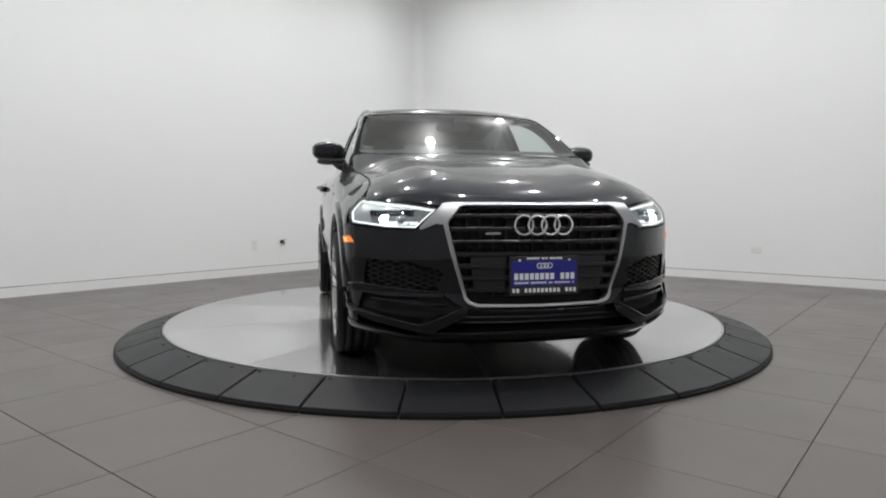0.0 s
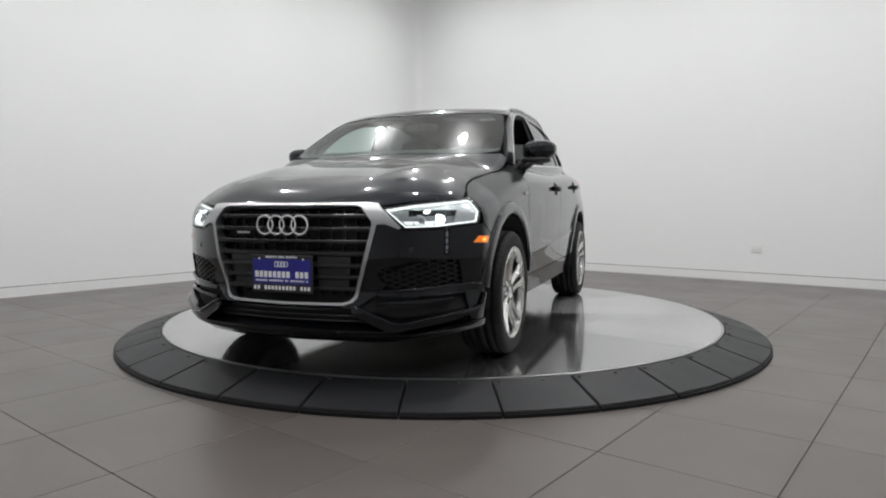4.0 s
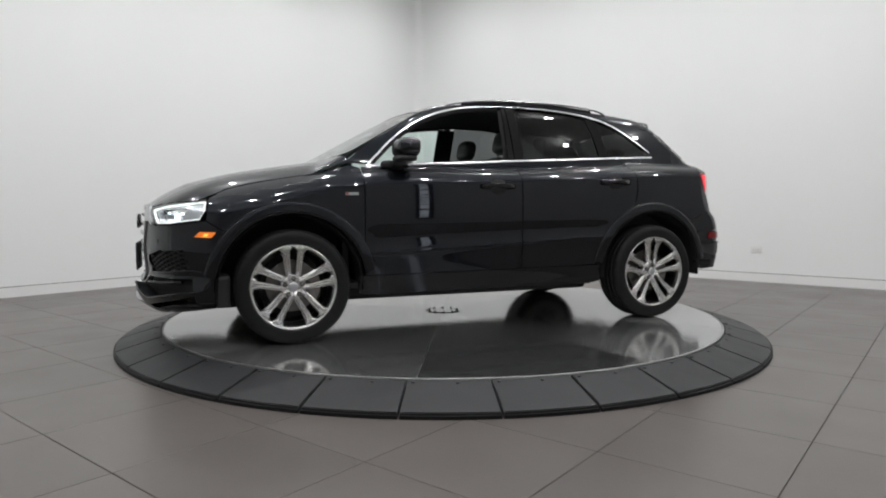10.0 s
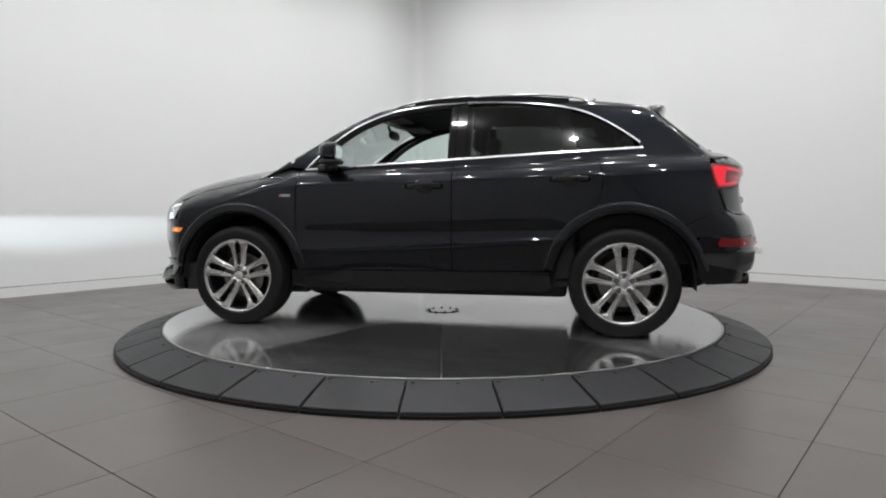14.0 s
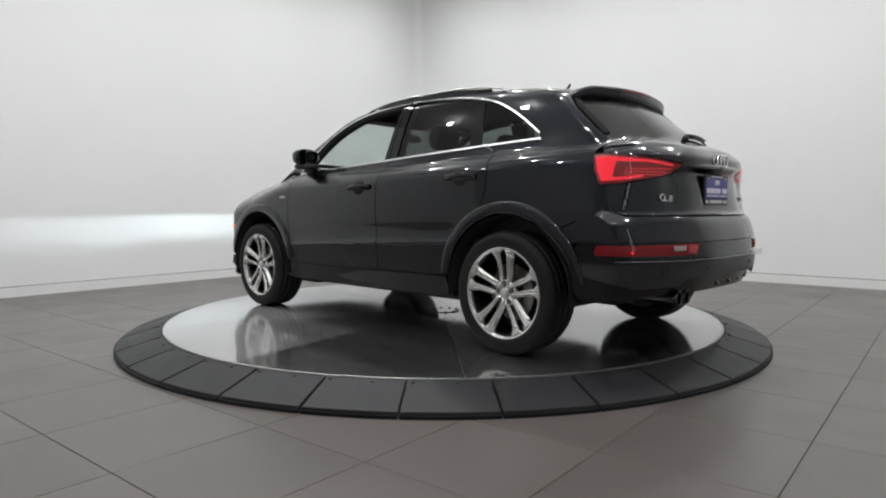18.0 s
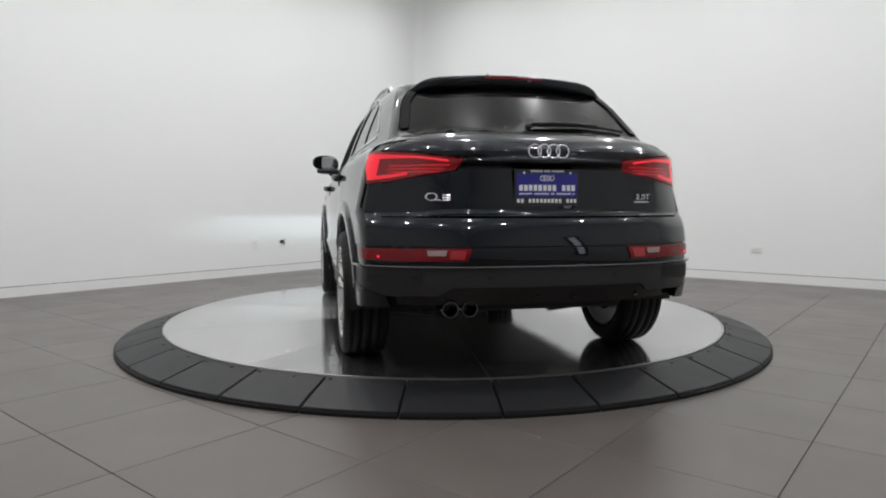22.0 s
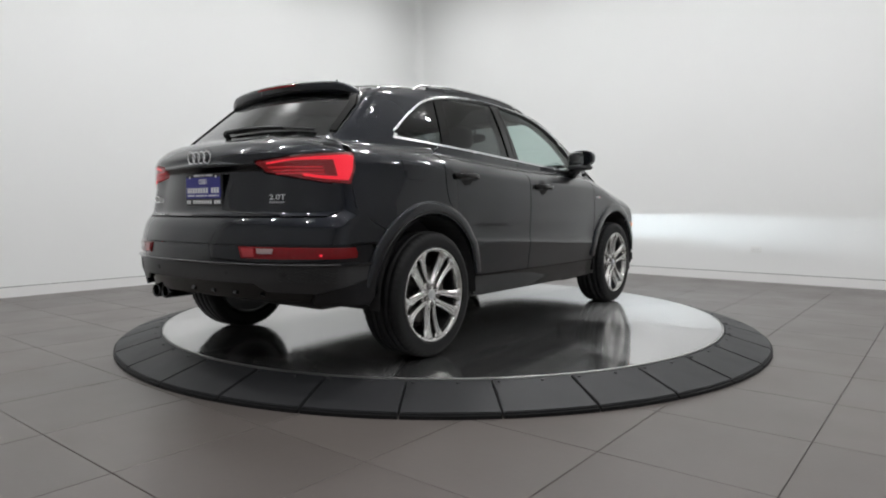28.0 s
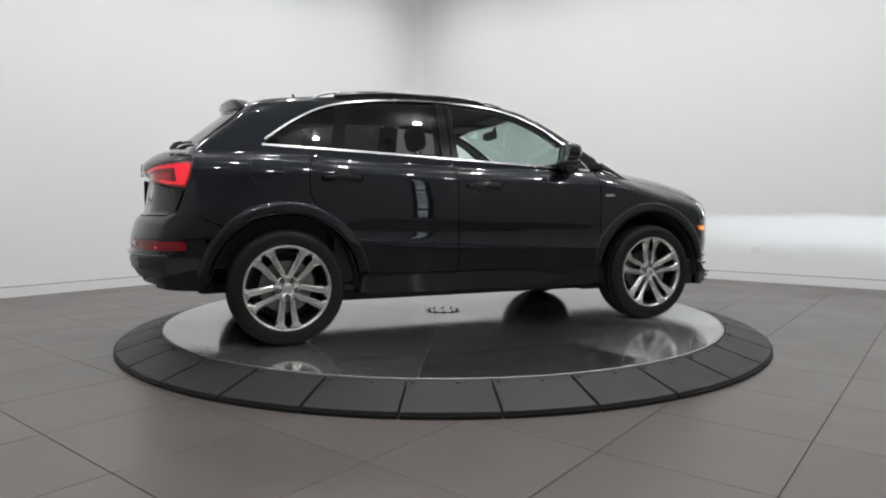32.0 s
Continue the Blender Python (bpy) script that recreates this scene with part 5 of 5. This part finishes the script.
for k in range(7):
    y = -0.478 - 0.0125 * k
    ex = on_form(from_stern, *stern(y, 0.838), 0.0)[0].x
    part("engine_badge_bar", bevelled((ex - 0.003, y - 0.0052, 0.8355), (ex + 0.004, y + 0.0052, 0.8430), 0.001), SATIN, car)
# rear spoiler
def spoiler():
    bm = bmesh.new()
    rows = []
    for y in np.linspace(-0.575, 0.575, 33):
        e = max(0.0, (abs(y) - 0.38) / 0.195)
        sh, dz = 0.28 * y * y, -0.09 * y * y - 0.062 * e ** 3
        prof = [(-1.48, 1.512), (-1.56, 1.505), (-1.64, 1.497), (-1.680, 1.488), (-1.690, 1.478), (-1.688, 1.466), (-1.682, 1.446), (-1.672, 1.434), (-1.60, 1.432), (-1.53, 1.450)]
        prof = [(-1.48 + (x + 1.48) * 0.68, z + 0.024 * min(1, (-1.48 - x) / 0.2)) for x, z in prof]
        rows.append([bm.verts.new((x + (sh + 0.05 * e ** 3) * min(1, (-1.46 - x) * 6), y, 1.487 - (1.487 - z) * (1 - 0.7 * min(1, e) ** 2) + dz)) for x, z in prof])
    for p, q in zip(rows, rows[1:]):
        for k in range(len(p)):
            bm.faces.new((p[k], p[(k + 1) % len(p)], q[(k + 1) % len(p)], q[k]))
    bm.faces.new(rows[0])
    bm.faces.new(rows[-1][::-1])
    bmesh.ops.recalc_face_normals(bm, faces=bm.faces[:])
    return bm


part("roof_spoiler", spoiler(), PAINT, car, smooth=True)
part("brake_light", sweep([(-1.6215 + 0.28 * y * y, y, 1.498 - 0.09 * y * y) for y in np.linspace(-0.16, 0.16, 7)], oval(0.004, 0.006, 8)), RED_DIM, car)
# antenna and wiper
part("antenna_fin", sweep([(-1.06, 0, 1.545), (-1.10, 0, 1.575), (-1.125, 0, 1.605), (-1.135, 0, 1.622)], lambda f: oval(0.012 * (1 - 0.8 * f), 0.020 * (1 - 0.75 * f), 8), upv=(1, 0, 0)), PAINT, car)
wp = [on_form(from_top, x, y, 0.022)[0] for x, y in ((-1.918, 0.02), (-1.90, -0.10), (-1.885, -0.22), (-1.858, -0.36), (-1.825, -0.48))]
part("wiper_arm", sweep(wp[:4], lambda f: oval(0.020 - 0.009 * f, 0.012 - 0.005 * f, 8)), TRIM, car, smooth=True)
part("wiper_blade", sweep([on_form(from_top, x, y, 0.010)[0] for x, y in ((-1.912, -0.02), (-1.895, -0.14), (-1.872, -0.26), (-1.84, -0.40), (-1.805, -0.53))], oval(0.007, 0.007, 8)), TRIM, car)
bm = bmesh.new()
bmesh.ops.create_uvsphere(bm, u_segments=16, v_segments=8, radius=0.019)
bmesh.ops.translate(bm, vec=on_form(from_top, -1.922, 0.03, 0.012)[0], verts=bm.verts[:])
part("wiper_pivot", bm, TRIM, car, smooth=True)

# ---- door handles, mirrors, rails, badges ----
def handle(x0, x1, z):
    path, xs = [], np.linspace(x0, x1, 11)
    for i, x in enumerate(xs):
        f = i / 10
        path.append((x, side_y(x, z) + 0.034 - 0.034 * abs(2 * f - 1) ** 3.5, z + 0.004 * (1 - abs(2 * f - 1))))
    return sweep(path, lambda f: oval(0.013 + 0.003 * (1 - abs(2 * f - 1)), 0.017, 12))


for x0, x1, z in ((-0.155, 0.085, 0.953), (-1.085, -0.850, 0.991)):
    xm = (x0 + x1) / 2
    cup = [(xm + 0.064 * math.cos(a), z + 0.050 * math.sin(a)) for a in [math.tau * i / 20 for i in range(20)]]
    # a flat dark oval, painted for the shade in the handle's recess
    both("handle_recess", cup, from_side, INNER, car, lift=0.0015, deep=0.0, cell=0.03)
    # black without flakes darkens the handle, in place of its dark reflection
    two("door_handle", lambda: handle(x0, x1, z), PIANO, car, smooth=True)


def shell(c, h, p, cut=None):
    """A rounded box (superellipsoid) with half sizes h."""
    bm = bmesh.new()
    bmesh.ops.create_uvsphere(bm, u_segments=28, v_segments=16, radius=1)
    for v in bm.verts:
        q = [math.copysign(abs(k) ** (2 / p), k) for k in v.co]
        v.co = (c[0] + h[0] * q[0], c[1] + h[1] * q[1], c[2] + h[2] * q[2])
        if cut:
            cut(v)
    return bm


def mirror_shape(v):
    # blunt nose, flat back, tapering outwards
    f = (v.co.y - 0.80) / 0.19
    if v.co.x < 0.565:
        v.co.x = 0.565
    v.co.x -= 0.035 * max(0, f - 0.3)
    v.co.z = 1.180 + (v.co.z - 1.180) * (1.0 - 0.18 * max(0, f - 0.4)) + 0.012 * f


two("mirror_housing", lambda: shell((0.60, 0.895, 1.180), (0.085, 0.108, 0.066), 2.7, mirror_shape), PAINT, car, "gloss black door mirror", smooth=True)
two("mirror_glass", lambda: shell((0.556, 0.893, 1.187), (0.004, 0.090, 0.052), 3.0), mat("mirror_silver", (0.85, 0.86, 0.87), 0.02, metal=1.0), car, smooth=True)
two("mirror_skirt", lambda: shell((0.605, 0.875, 1.122), (0.070, 0.095, 0.022), 3.0), TRIM, car, smooth=True)
two("mirror_foot", lambda: sweep([(0.640, 0.795, 1.068), (0.635, 0.83, 1.088), (0.62, 0.865, 1.118)], oval(0.020, 0.040, 10), upv=(1, 0, 0)), TRIM, car, smooth=True)
two("mirror_base", lambda: shell((0.665, 0.792, 1.088), (0.075, 0.016, 0.026), 3.0), TRIM, car, smooth=True)

RAIL = spl((0.27, 1.512), (0.22, 1.545), (0.12, 1.566), (0.036, 1.580), (-0.24, 1.597), (-0.63, 1.597), (-0.90, 1.580), (-1.03, 1.560), (-1.10, 1.522))
rail_x = [0.27, 0.25, 0.22, 0.18, 0.1, 0.0, -0.12, -0.24, -0.4, -0.55, -0.7, -0.82, -0.92, -1.0, -1.05, -1.085, -1.10]
two("roof_rail", lambda: sweep([(x, 0.585 - 0.02 * abs(x + 0.4) ** 2, float(RAIL(x)) - 0.028) for x in rail_x], oval(0.010, 0.0065, 12)), BRIGHT, car, "satin aluminium roof rail", smooth=True)
two("rail_foot", lambda: sweep([(0.10, 0.578, 1.52), (-0.1, 0.58, 1.532), (-0.4, 0.585, 1.538), (-0.7, 0.58, 1.532), (-0.95, 0.575, 1.51)], oval(0.008, 0.028, 8)), PAINT, car)
for s in (1, -1):
    b = panel("wing_badge", [(0.905, 0.891), (0.985, 0.891), (0.985, 0.907), (0.905, 0.907)], from_side, SATIN, car, side=s, lift=0.004, deep=0.004, label="small silver badge")
    panel("badge_mark", [(0.968, 0.893), (0.983, 0.893), (0.983, 0.905), (0.968, 0.905)], from_side, mat("badge_red", (0.35, 0.06, 0.05), 0.3), b, side=s, lift=0.0055, deep=0.002)
flap = [(-1.40 + 0.095 * math.copysign(abs(math.cos(a)) ** 0.5, math.cos(a)), 1.035 + 0.075 * math.copysign(abs(math.sin(a)) ** 0.5, math.sin(a))) for a in [math.tau * i / 28 for i in range(28)]]
panel("fuel_flap_gap", inset(flap, -0.003), from_side, INNER, car, side=-1, lift=0.0008, deep=0, cell=0.03)
panel("fuel_flap", flap, from_side, PAINT, car, side=-1, lift=0.002, deep=0.002, cell=0.03)
two("wheel_deflector", lambda: bevelled((1.655, 0.60, 0.235), (1.745, 0.835, 0.42), 0.02), DARK, car)
# inner liners behind the panels, wheel housings and underside
both("inner_shell", [(1.83, 0.28)] + arc(HUB_F, HUB_Z, 0.425, -3, 183, 20) + [(0.85, 0.31), (-0.85, 0.31)] + arc(HUB_R, HUB_Z, 0.425, -3, 183, 20) + [(-1.80, 0.35), (-1.86, 1.0), (-1.2, 1.10), (0, 1.05), (0.8, 1.02), (1.6, 0.85), (1.80, 0.7)], from_side, INNER, car, lift=-0.04, deep=0)
for c in (HUB_F, HUB_R):
    def liner():
        bm = bmesh.new()
        pts = arc(c, HUB_Z, 0.425, -4, 185, 24)
        a_ = [bm.verts.new((x, 0.885, z)) for x, z in pts]
        b_ = [bm.verts.new((x, 0.50, z)) for x, z in pts]
        for i in range(len(pts) - 1):
            bm.faces.new((a_[i], a_[i + 1], b_[i + 1], b_[i]))
        bm.faces.new(b_)
        return bm
    two("wheel_housing", liner, INNER, car)
part("underbody", bevelled((-0.95, -0.55, 0.20), (0.95, 0.55, 0.33), 0.03), INNER, car)
part("rear_undertray", bevelled((-1.80, -0.55, 0.285), (-0.90, 0.55, 0.36), 0.03), INNER, car)
part("front_undertray", bevelled((0.90, -0.60, 0.195), (2.02, 0.60, 0.33), 0.03), INNER, car)
part("underbody_middle", bevelled((-0.84, -0.80, 0.265), (0.84, 0.80, 0.32), 0.02), INNER, car)
two("subframe_arm", lambda: sweep([(HUB_R + 0.05, 0.35, 0.20), (HUB_R + 0.02, 0.66, 0.24)], oval(0.03, 0.02, 8)), CAST, car)
both("scuttle", [(1.06, 0.0), (1.05, 0.3), (1.00, 0.6), (0.945, 0.71), (0.90, 0.72), (0.95, 0.6), (1.01, 0.3), (1.02, 0.0)], from_top, DARK, car, lift=-0.004, deep=0)

# ---- wheels ----
def ywheel(prof, n):
    bm = bmesh.new()
    lathe(bm, prof, n)
    bmesh.ops.rotate(bm, verts=bm.verts[:], cent=(0, 0, 0), matrix=Matrix.Rotation(radians(-90), 3, "X"))
    bmesh.ops.recalc_face_normals(bm, faces=bm.faces[:])
    return bm


def tyre():
    """Turned profile with four grooves; the shoulders are cut into blocks."""
    side = [(0.249, 0.108), (0.256, 0.119), (0.264, 0.123), (0.270, 0.1255), (0.274, 0.1245), (0.290, 0.127), (0.306, 0.126), (0.322, 0.121), (0.3325, 0.112), (0.3385, 0.100)]
    tread = []
    for y in (0.075, 0.028):
        tread += [(0.3425, y + 0.006), (0.334, y + 0.005), (0.334, y - 0.005), (0.3430, y - 0.006)]
    prof = side + tread
    prof = prof + [(r, -y) for r, y in prof[::-1]]
    prof = [(r, y * 0.94) for r, y in prof]
    bm = bmesh.new()
    rings = lathe(bm, prof, 168)
    for i, ring_ in enumerate(rings):
        if i % 3 == 0:
            for j, (r, y) in enumerate(prof):
                if r > 0.331 and (0.09 < abs(y) < 0.115):
                    ring_[j].co.x *= 0.982
                    ring_[j].co.y *= 0.982
    bmesh.ops.rotate(bm, verts=bm.verts[:], cent=(0, 0, 0), matrix=Matrix.Rotation(radians(-90), 3, "X"))
    bmesh.ops.recalc_face_normals(bm, faces=bm.faces[:])
    return bm


def spoke(side):
    """One of a pair of spokes, standing upright from the hub; local x across, z outwards from the hub, y to the outside."""
    bm = bmesh.new()
    rows = []
    for r, off, w, y, th in ((0.030, 0.012, 0.016, 0.093, 0.040), (0.060, 0.0215, 0.0135, 0.093, 0.042), (0.075, 0.0235, 0.0120, 0.092, 0.042), (0.095, 0.0255, 0.0120, 0.091, 0.042), (0.140, 0.0300, 0.0135, 0.094, 0.040), (0.180, 0.0350, 0.0160, 0.100, 0.036), (0.198, 0.0400, 0.0200, 0.104, 0.032), (0.211, 0.0455, 0.0235, 0.107, 0.028), (0.219, 0.0490, 0.0300, 0.109, 0.024), (0.228, 0.0520, 0.0400, 0.111, 0.020), (0.244, 0.0560, 0.0500, 0.112, 0.020)):
        x = off * side
        ledge = 0.010 if 0.07 < r < 0.205 else 0.003
        cut = 0.006 if 0.08 < r < 0.20 else 0.0
        gx, gw = 0.0, 0.0030
        sec = [(-w, y - 0.008), (-w * 0.78, y), (gx - gw, y), (gx - gw * 0.6, y - cut), (gx + gw * 0.6, y - cut), (gx + gw, y), (w * 0.82, y), (w, y - 0.008), (w + ledge, y - 0.012), (w + ledge + 0.001, y - th), (-w * 1.02, y - th)]
        sec = [(a * side, b) for a, b in sec]
        rows.append([bm.verts.new((x + a, b, math.sqrt(max(0, r * r - 0.25 * x * x)))) for a, b in sec])
    for p, q in zip(rows, rows[1:]):
        for k in range(len(p)):
            bm.faces.new((p[k], p[(k + 1) % len(p)], q[(k + 1) % len(p)], q[k]))
    bm.faces.new(rows[0])
    bm.faces.new(rows[-1])
    bmesh.ops.recalc_face_normals(bm, faces=bm.faces[:])
    return bm


RIMIN = mat("rim_barrel", (0.13, 0.13, 0.13), 0.35, metal=1.0, vary=0.15, scale=15)
rim_me = ywheel([(0.150, -0.10), (0.225, -0.105), (0.243, -0.115), (0.247, -0.108), (0.235, -0.09), (0.227, -0.05), (0.227, 0.04), (0.235, 0.085)], 72)
lip_bm = ywheel([(0.231, 0.080), (0.234, 0.098), (0.238, 0.107), (0.245, 0.113), (0.2530, 0.1165), (0.2555, 0.113), (0.254, 0.104), (0.245, 0.09)], 84)
wheel0 = part("wheel", lip_bm, ALLOY, car, "five twin-spoke silver alloy wheel", smooth=True)
part("rim_barrel", rim_me, RIMIN, wheel0, smooth=True)
part("tyre", tyre(), RUBBER, wheel0, "black low-profile tyre", smooth=False).data.shade_smooth()
hubbm = ywheel([(0.0, 0.088), (0.030, 0.088), (0.034, 0.084), (0.060, 0.090), (0.072, 0.086), (0.080, 0.070), (0.076, 0.045), (0.0, 0.04)], 40)
part("hub", hubbm, ALLOY, wheel0, smooth=True)
part("hub_cap", ywheel([(0.0, 0.0945), (0.022, 0.094), (0.028, 0.091), (0.029, 0.086)], 32), SATIN, wheel0, smooth=True)
sp = {1: spoke(1), -1: spoke(-1)}
meshes = {}
for sd in (1, -1):
    bm = sp[sd]
    bmesh.ops.bevel(bm, geom=[e for e in bm.edges if e.calc_face_angle(0) > 0.5 and min(e.verts[0].co.y, e.verts[1].co.y) > 0.07 and e.calc_length() > 0.012], offset=0.0012, segments=1, affect="EDGES")
    me = bpy.data.meshes.new("spoke")
    bm.to_mesh(me)
    bm.free()
    me.shade_smooth()
    me.materials.append(ALLOY)
    meshes[sd] = me
boltbm = ywheel([(0.0, 0.0975), (0.008, 0.0975), (0.0095, 0.095), (0.0095, 0.080)], 6)
bolt_me = bpy.data.meshes.new("wheel_bolt")
boltbm.to_mesh(bolt_me)
boltbm.free()
bolt_me.materials.append(DARK)
# a raised dark disc, painted for the shade in each bolt hole
cupbm = ywheel([(0.0, 0.0935), (0.014, 0.0935), (0.0155, 0.0915), (0.0155, 0.08)], 16)
cup_me = bpy.data.meshes.new("bolt_recess_shade")
cupbm.to_mesh(cup_me)
cupbm.free()
cup_me.materials.append(INNER)
bolt_me.materials[0] = CAST
for k in range(5):
    a = radians(72 * k)
    for sd in (1, -1):
        ob = new("spoke", meshes[sd])
        ob.parent = wheel0
        ob.rotation_euler = (0, a, 0)
    ob = new("bolt_recess_shade", cup_me)
    ob.parent = wheel0
    ob.location = (0.052 * math.sin(a), 0, 0.052 * math.cos(a))
    ob = new("wheel_bolt", bolt_me)
    ob.parent = wheel0
    ob.location = (0.052 * math.sin(a), 0, 0.052 * math.cos(a))
bm = ywheel([(0.07, 0.015), (0.155, 0.015), (0.157, 0.008), (0.155, -0.008), (0.07, -0.008)], 48)
part("brake_disc", bm, CAST, wheel0)
# a dark plate added so that the inside of the wheel looks shaded
part("dark_backing_plate", ywheel([(0.05, -0.030), (0.195, -0.030), (0.198, -0.036), (0.05, -0.040)], 40), INNER, wheel0)
bm = bmesh.new()
pts = arc(0, 0, 0.165, 150, 215, 8) + arc(0, 0, 0.105, 215, 150, 8)
a_, b_ = [bm.verts.new((x, 0.045, z)) for x, z in pts], [bm.verts.new((x, -0.03, z)) for x, z in pts]
bm.faces.new(a_), bm.faces.new(b_[::-1])
for k in range(len(pts)):
    bm.faces.new((a_[k], a_[k - 1], b_[k - 1], b_[k]))
bmesh.ops.recalc_face_normals(bm, faces=bm.faces[:])
part("brake_caliper", bm, CAST, wheel0)
wheel0.location = (HUB_F, 0.789, HUB_Z)
for cx, s, roll_, turn in ((HUB_R, 1, 0, 0), (HUB_F, -1, 0, 180), (HUB_R, -1, 36, 180)):
    copy_thing(wheel0, pose(cx, 0.789 * s, HUB_Z, 0, roll_, turn))

# ---- interior ----
def seat(x, y, w=0.50):
    """A front seat: cushion, backrest with bolsters, headrest."""
    st = part("seat_cushion", shell((x + 0.18, y, 0.56), (0.27, w / 2, 0.10), 3.5), SEAT, car, "black leather seat", smooth=True)
    bm = shell((0, 0, 0.30), (0.075, w / 2, 0.33), 3.0)
    bmesh.ops.rotate(bm, verts=bm.verts[:], cent=(0, 0, 0), matrix=Matrix.Rotation(radians(-17), 3, "Y"))
    bmesh.ops.translate(bm, vec=(x, y, 0.58), verts=bm.verts[:])
    part("backrest", bm, SEAT, st, smooth=True)
    bm = shell((0, 0, 0), (0.055, 0.13, 0.085), 3.0)
    bmesh.ops.rotate(bm, verts=bm.verts[:], cent=(0, 0, 0), matrix=Matrix.Rotation(radians(-12), 3, "Y"))
    bmesh.ops.translate(bm, vec=(x - 0.235, y, 1.295), verts=bm.verts[:])
    part("headrest", bm, SEAT, st, smooth=True)
    for k in (-1, 1):
        part("headrest_post", sweep([(x - 0.20, y + 0.05 * k, 1.16), (x - 0.225, y + 0.05 * k, 1.24)], oval(0.006, 0.006, 8), upv=(1, 0, 0)), CHROME, st)


seat(-0.10, 0.36)
seat(-0.10, -0.36)
bench = part("rear_bench", bevelled((-1.10, -0.62, 0.48), (-0.60, 0.62, 0.68), 0.05), SEAT, car, "black leather rear bench", smooth=True)
bm = bevelled((-0.07, -0.62, 0.0), (0.07, 0.62, 0.58), 0.05)
bmesh.ops.rotate(bm, verts=bm.verts[:], cent=(0, 0, 0), matrix=Matrix.Rotation(radians(-20), 3, "Y"))
bmesh.ops.translate(bm, vec=(-1.08, 0, 0.58), verts=bm.verts[:])
part("bench_back", bm, SEAT, bench, smooth=True)
for y in (-0.36, 0.36):
    part("headrest", shell((-1.32, y, 1.205), (0.05, 0.13, 0.075), 3.0), SEAT, bench, smooth=True)
part("dashboard", sweep([(0.72, -0.66, 0.92), (0.76, -0.3, 0.945), (0.77, 0.0, 0.95), (0.76, 0.3, 0.945), (0.72, 0.66, 0.92)], oval(0.24, 0.09, 16, 3.0)), DARK, car, "black dashboard", smooth=True)
part("instrument_hood", shell((0.52, 0.37, 1.025), (0.12, 0.17, 0.035), 2.5), DARK, car, smooth=True)
bm = torus(0.178, 0.016, 40, 10)
bmesh.ops.rotate(bm, verts=bm.verts[:], cent=(0, 0, 0), matrix=Matrix.Rotation(radians(-64), 3, "Y"))
bmesh.ops.translate(bm, vec=(0.34, 0.37, 0.97), verts=bm.verts[:])
sw = part("steering_wheel", bm, SEAT, car, "black leather steering wheel", smooth=True)
part("airbag_cover", shell((0.345, 0.37, 0.965), (0.03, 0.075, 0.065), 2.5), DARK, sw, smooth=True)
for k in (-1, 1):
    part("wheel_spoke", sweep([(0.345, 0.37, 0.965), (0.345, 0.37 + 0.165 * k, 0.975)], oval(0.018, 0.010, 8)), SATIN, sw)
part("mirror_stalk", sweep([(0.47, 0, 1.46), (0.44, 0, 1.40)], oval(0.012, 0.012, 8), upv=(0, 1, 0)), DARK, car)
part("interior_mirror", shell((0.42, 0, 1.385), (0.02, 0.125, 0.035), 3.0), DARK, car, smooth=True)
hl_l = [(0.40, 0), (0.38, 0.3), (0.32, 0.50), (0.1, 0.57), (-0.6, 0.57), (-1.2, 0.54), (-1.48, 0.45), (-1.50, 0)]
panel("headliner", hl_l + [(x, -y) for x, y in hl_l[-2:0:-1]], from_top, INNER, car, lift=-0.045, deep=0, cell=0.08)
two("door_card", lambda: bevelled((-1.0, 0.735, 0.35), (0.80, 0.76, 1.075), 0.01), SEAT, car)
two("pillar_trim", lambda: sweep([(-0.235, 0.745, 0.60), (-0.235, 0.745, 1.05), (-0.238, 0.695, 1.25), (-0.245, 0.60, 1.49)], oval(0.012, 0.080, 12, 4), upv=(1, 0, 0)), INNER, car)
front_post = [(x, side_y(x, z) - 0.035, z - 0.012) for x, z in DLO_TOP if -0.2 < x < 0.80]
two("pillar_trim", lambda: sweep(front_post, oval(0.020, 0.030, 10), upv=(0, 1, 0)), INNER, car)
two("boot_trim", lambda: bevelled((-1.80, 0.62, 0.45), (-1.02, 0.66, 1.16), 0.01), DARK, car)
part("boot_floor", bevelled((-1.95, -0.62, 0.60), (-1.15, 0.62, 0.63), 0.005), DARK, car)
part("cabin_floor", bevelled((-1.2, -0.74, 0.30), (1.0, 0.74, 0.34), 0.005), DARK, car)
part("bulkhead", bevelled((0.93, -0.70, 0.30), (0.97, 0.70, 1.06), 0.005), DARK, car)
part("centre_console", bevelled((-0.25, -0.11, 0.33), (0.60, 0.11, 0.66), 0.03), DARK, car)
two("sun_visor", lambda: bevelled((0.22, 0.14, 1.455), (0.38, 0.48, 1.468), 0.006, pose(0, 0, 0.0)), LINER, car)
part("screen_sticker", bevelled((0.475, 0.46, 1.412), (0.52, 0.56, 1.416), 0.001, Matrix.Translation((0.0, 0, 0))), PRINT, car)

# ---- what turns ----
def motions():
    rows = []
    for i in range(0, 129):
        t = i * 0.25
        rows.append((t, pose(0, 0, 0, 0, 0, -90 - 8.1758 * (t - 1.5487))))
    walk(disc, rows)
    walk(car, [(t, m @ pose(-0.0215, -0.0145, TABLE_Z)) for t, m in rows])


motions()
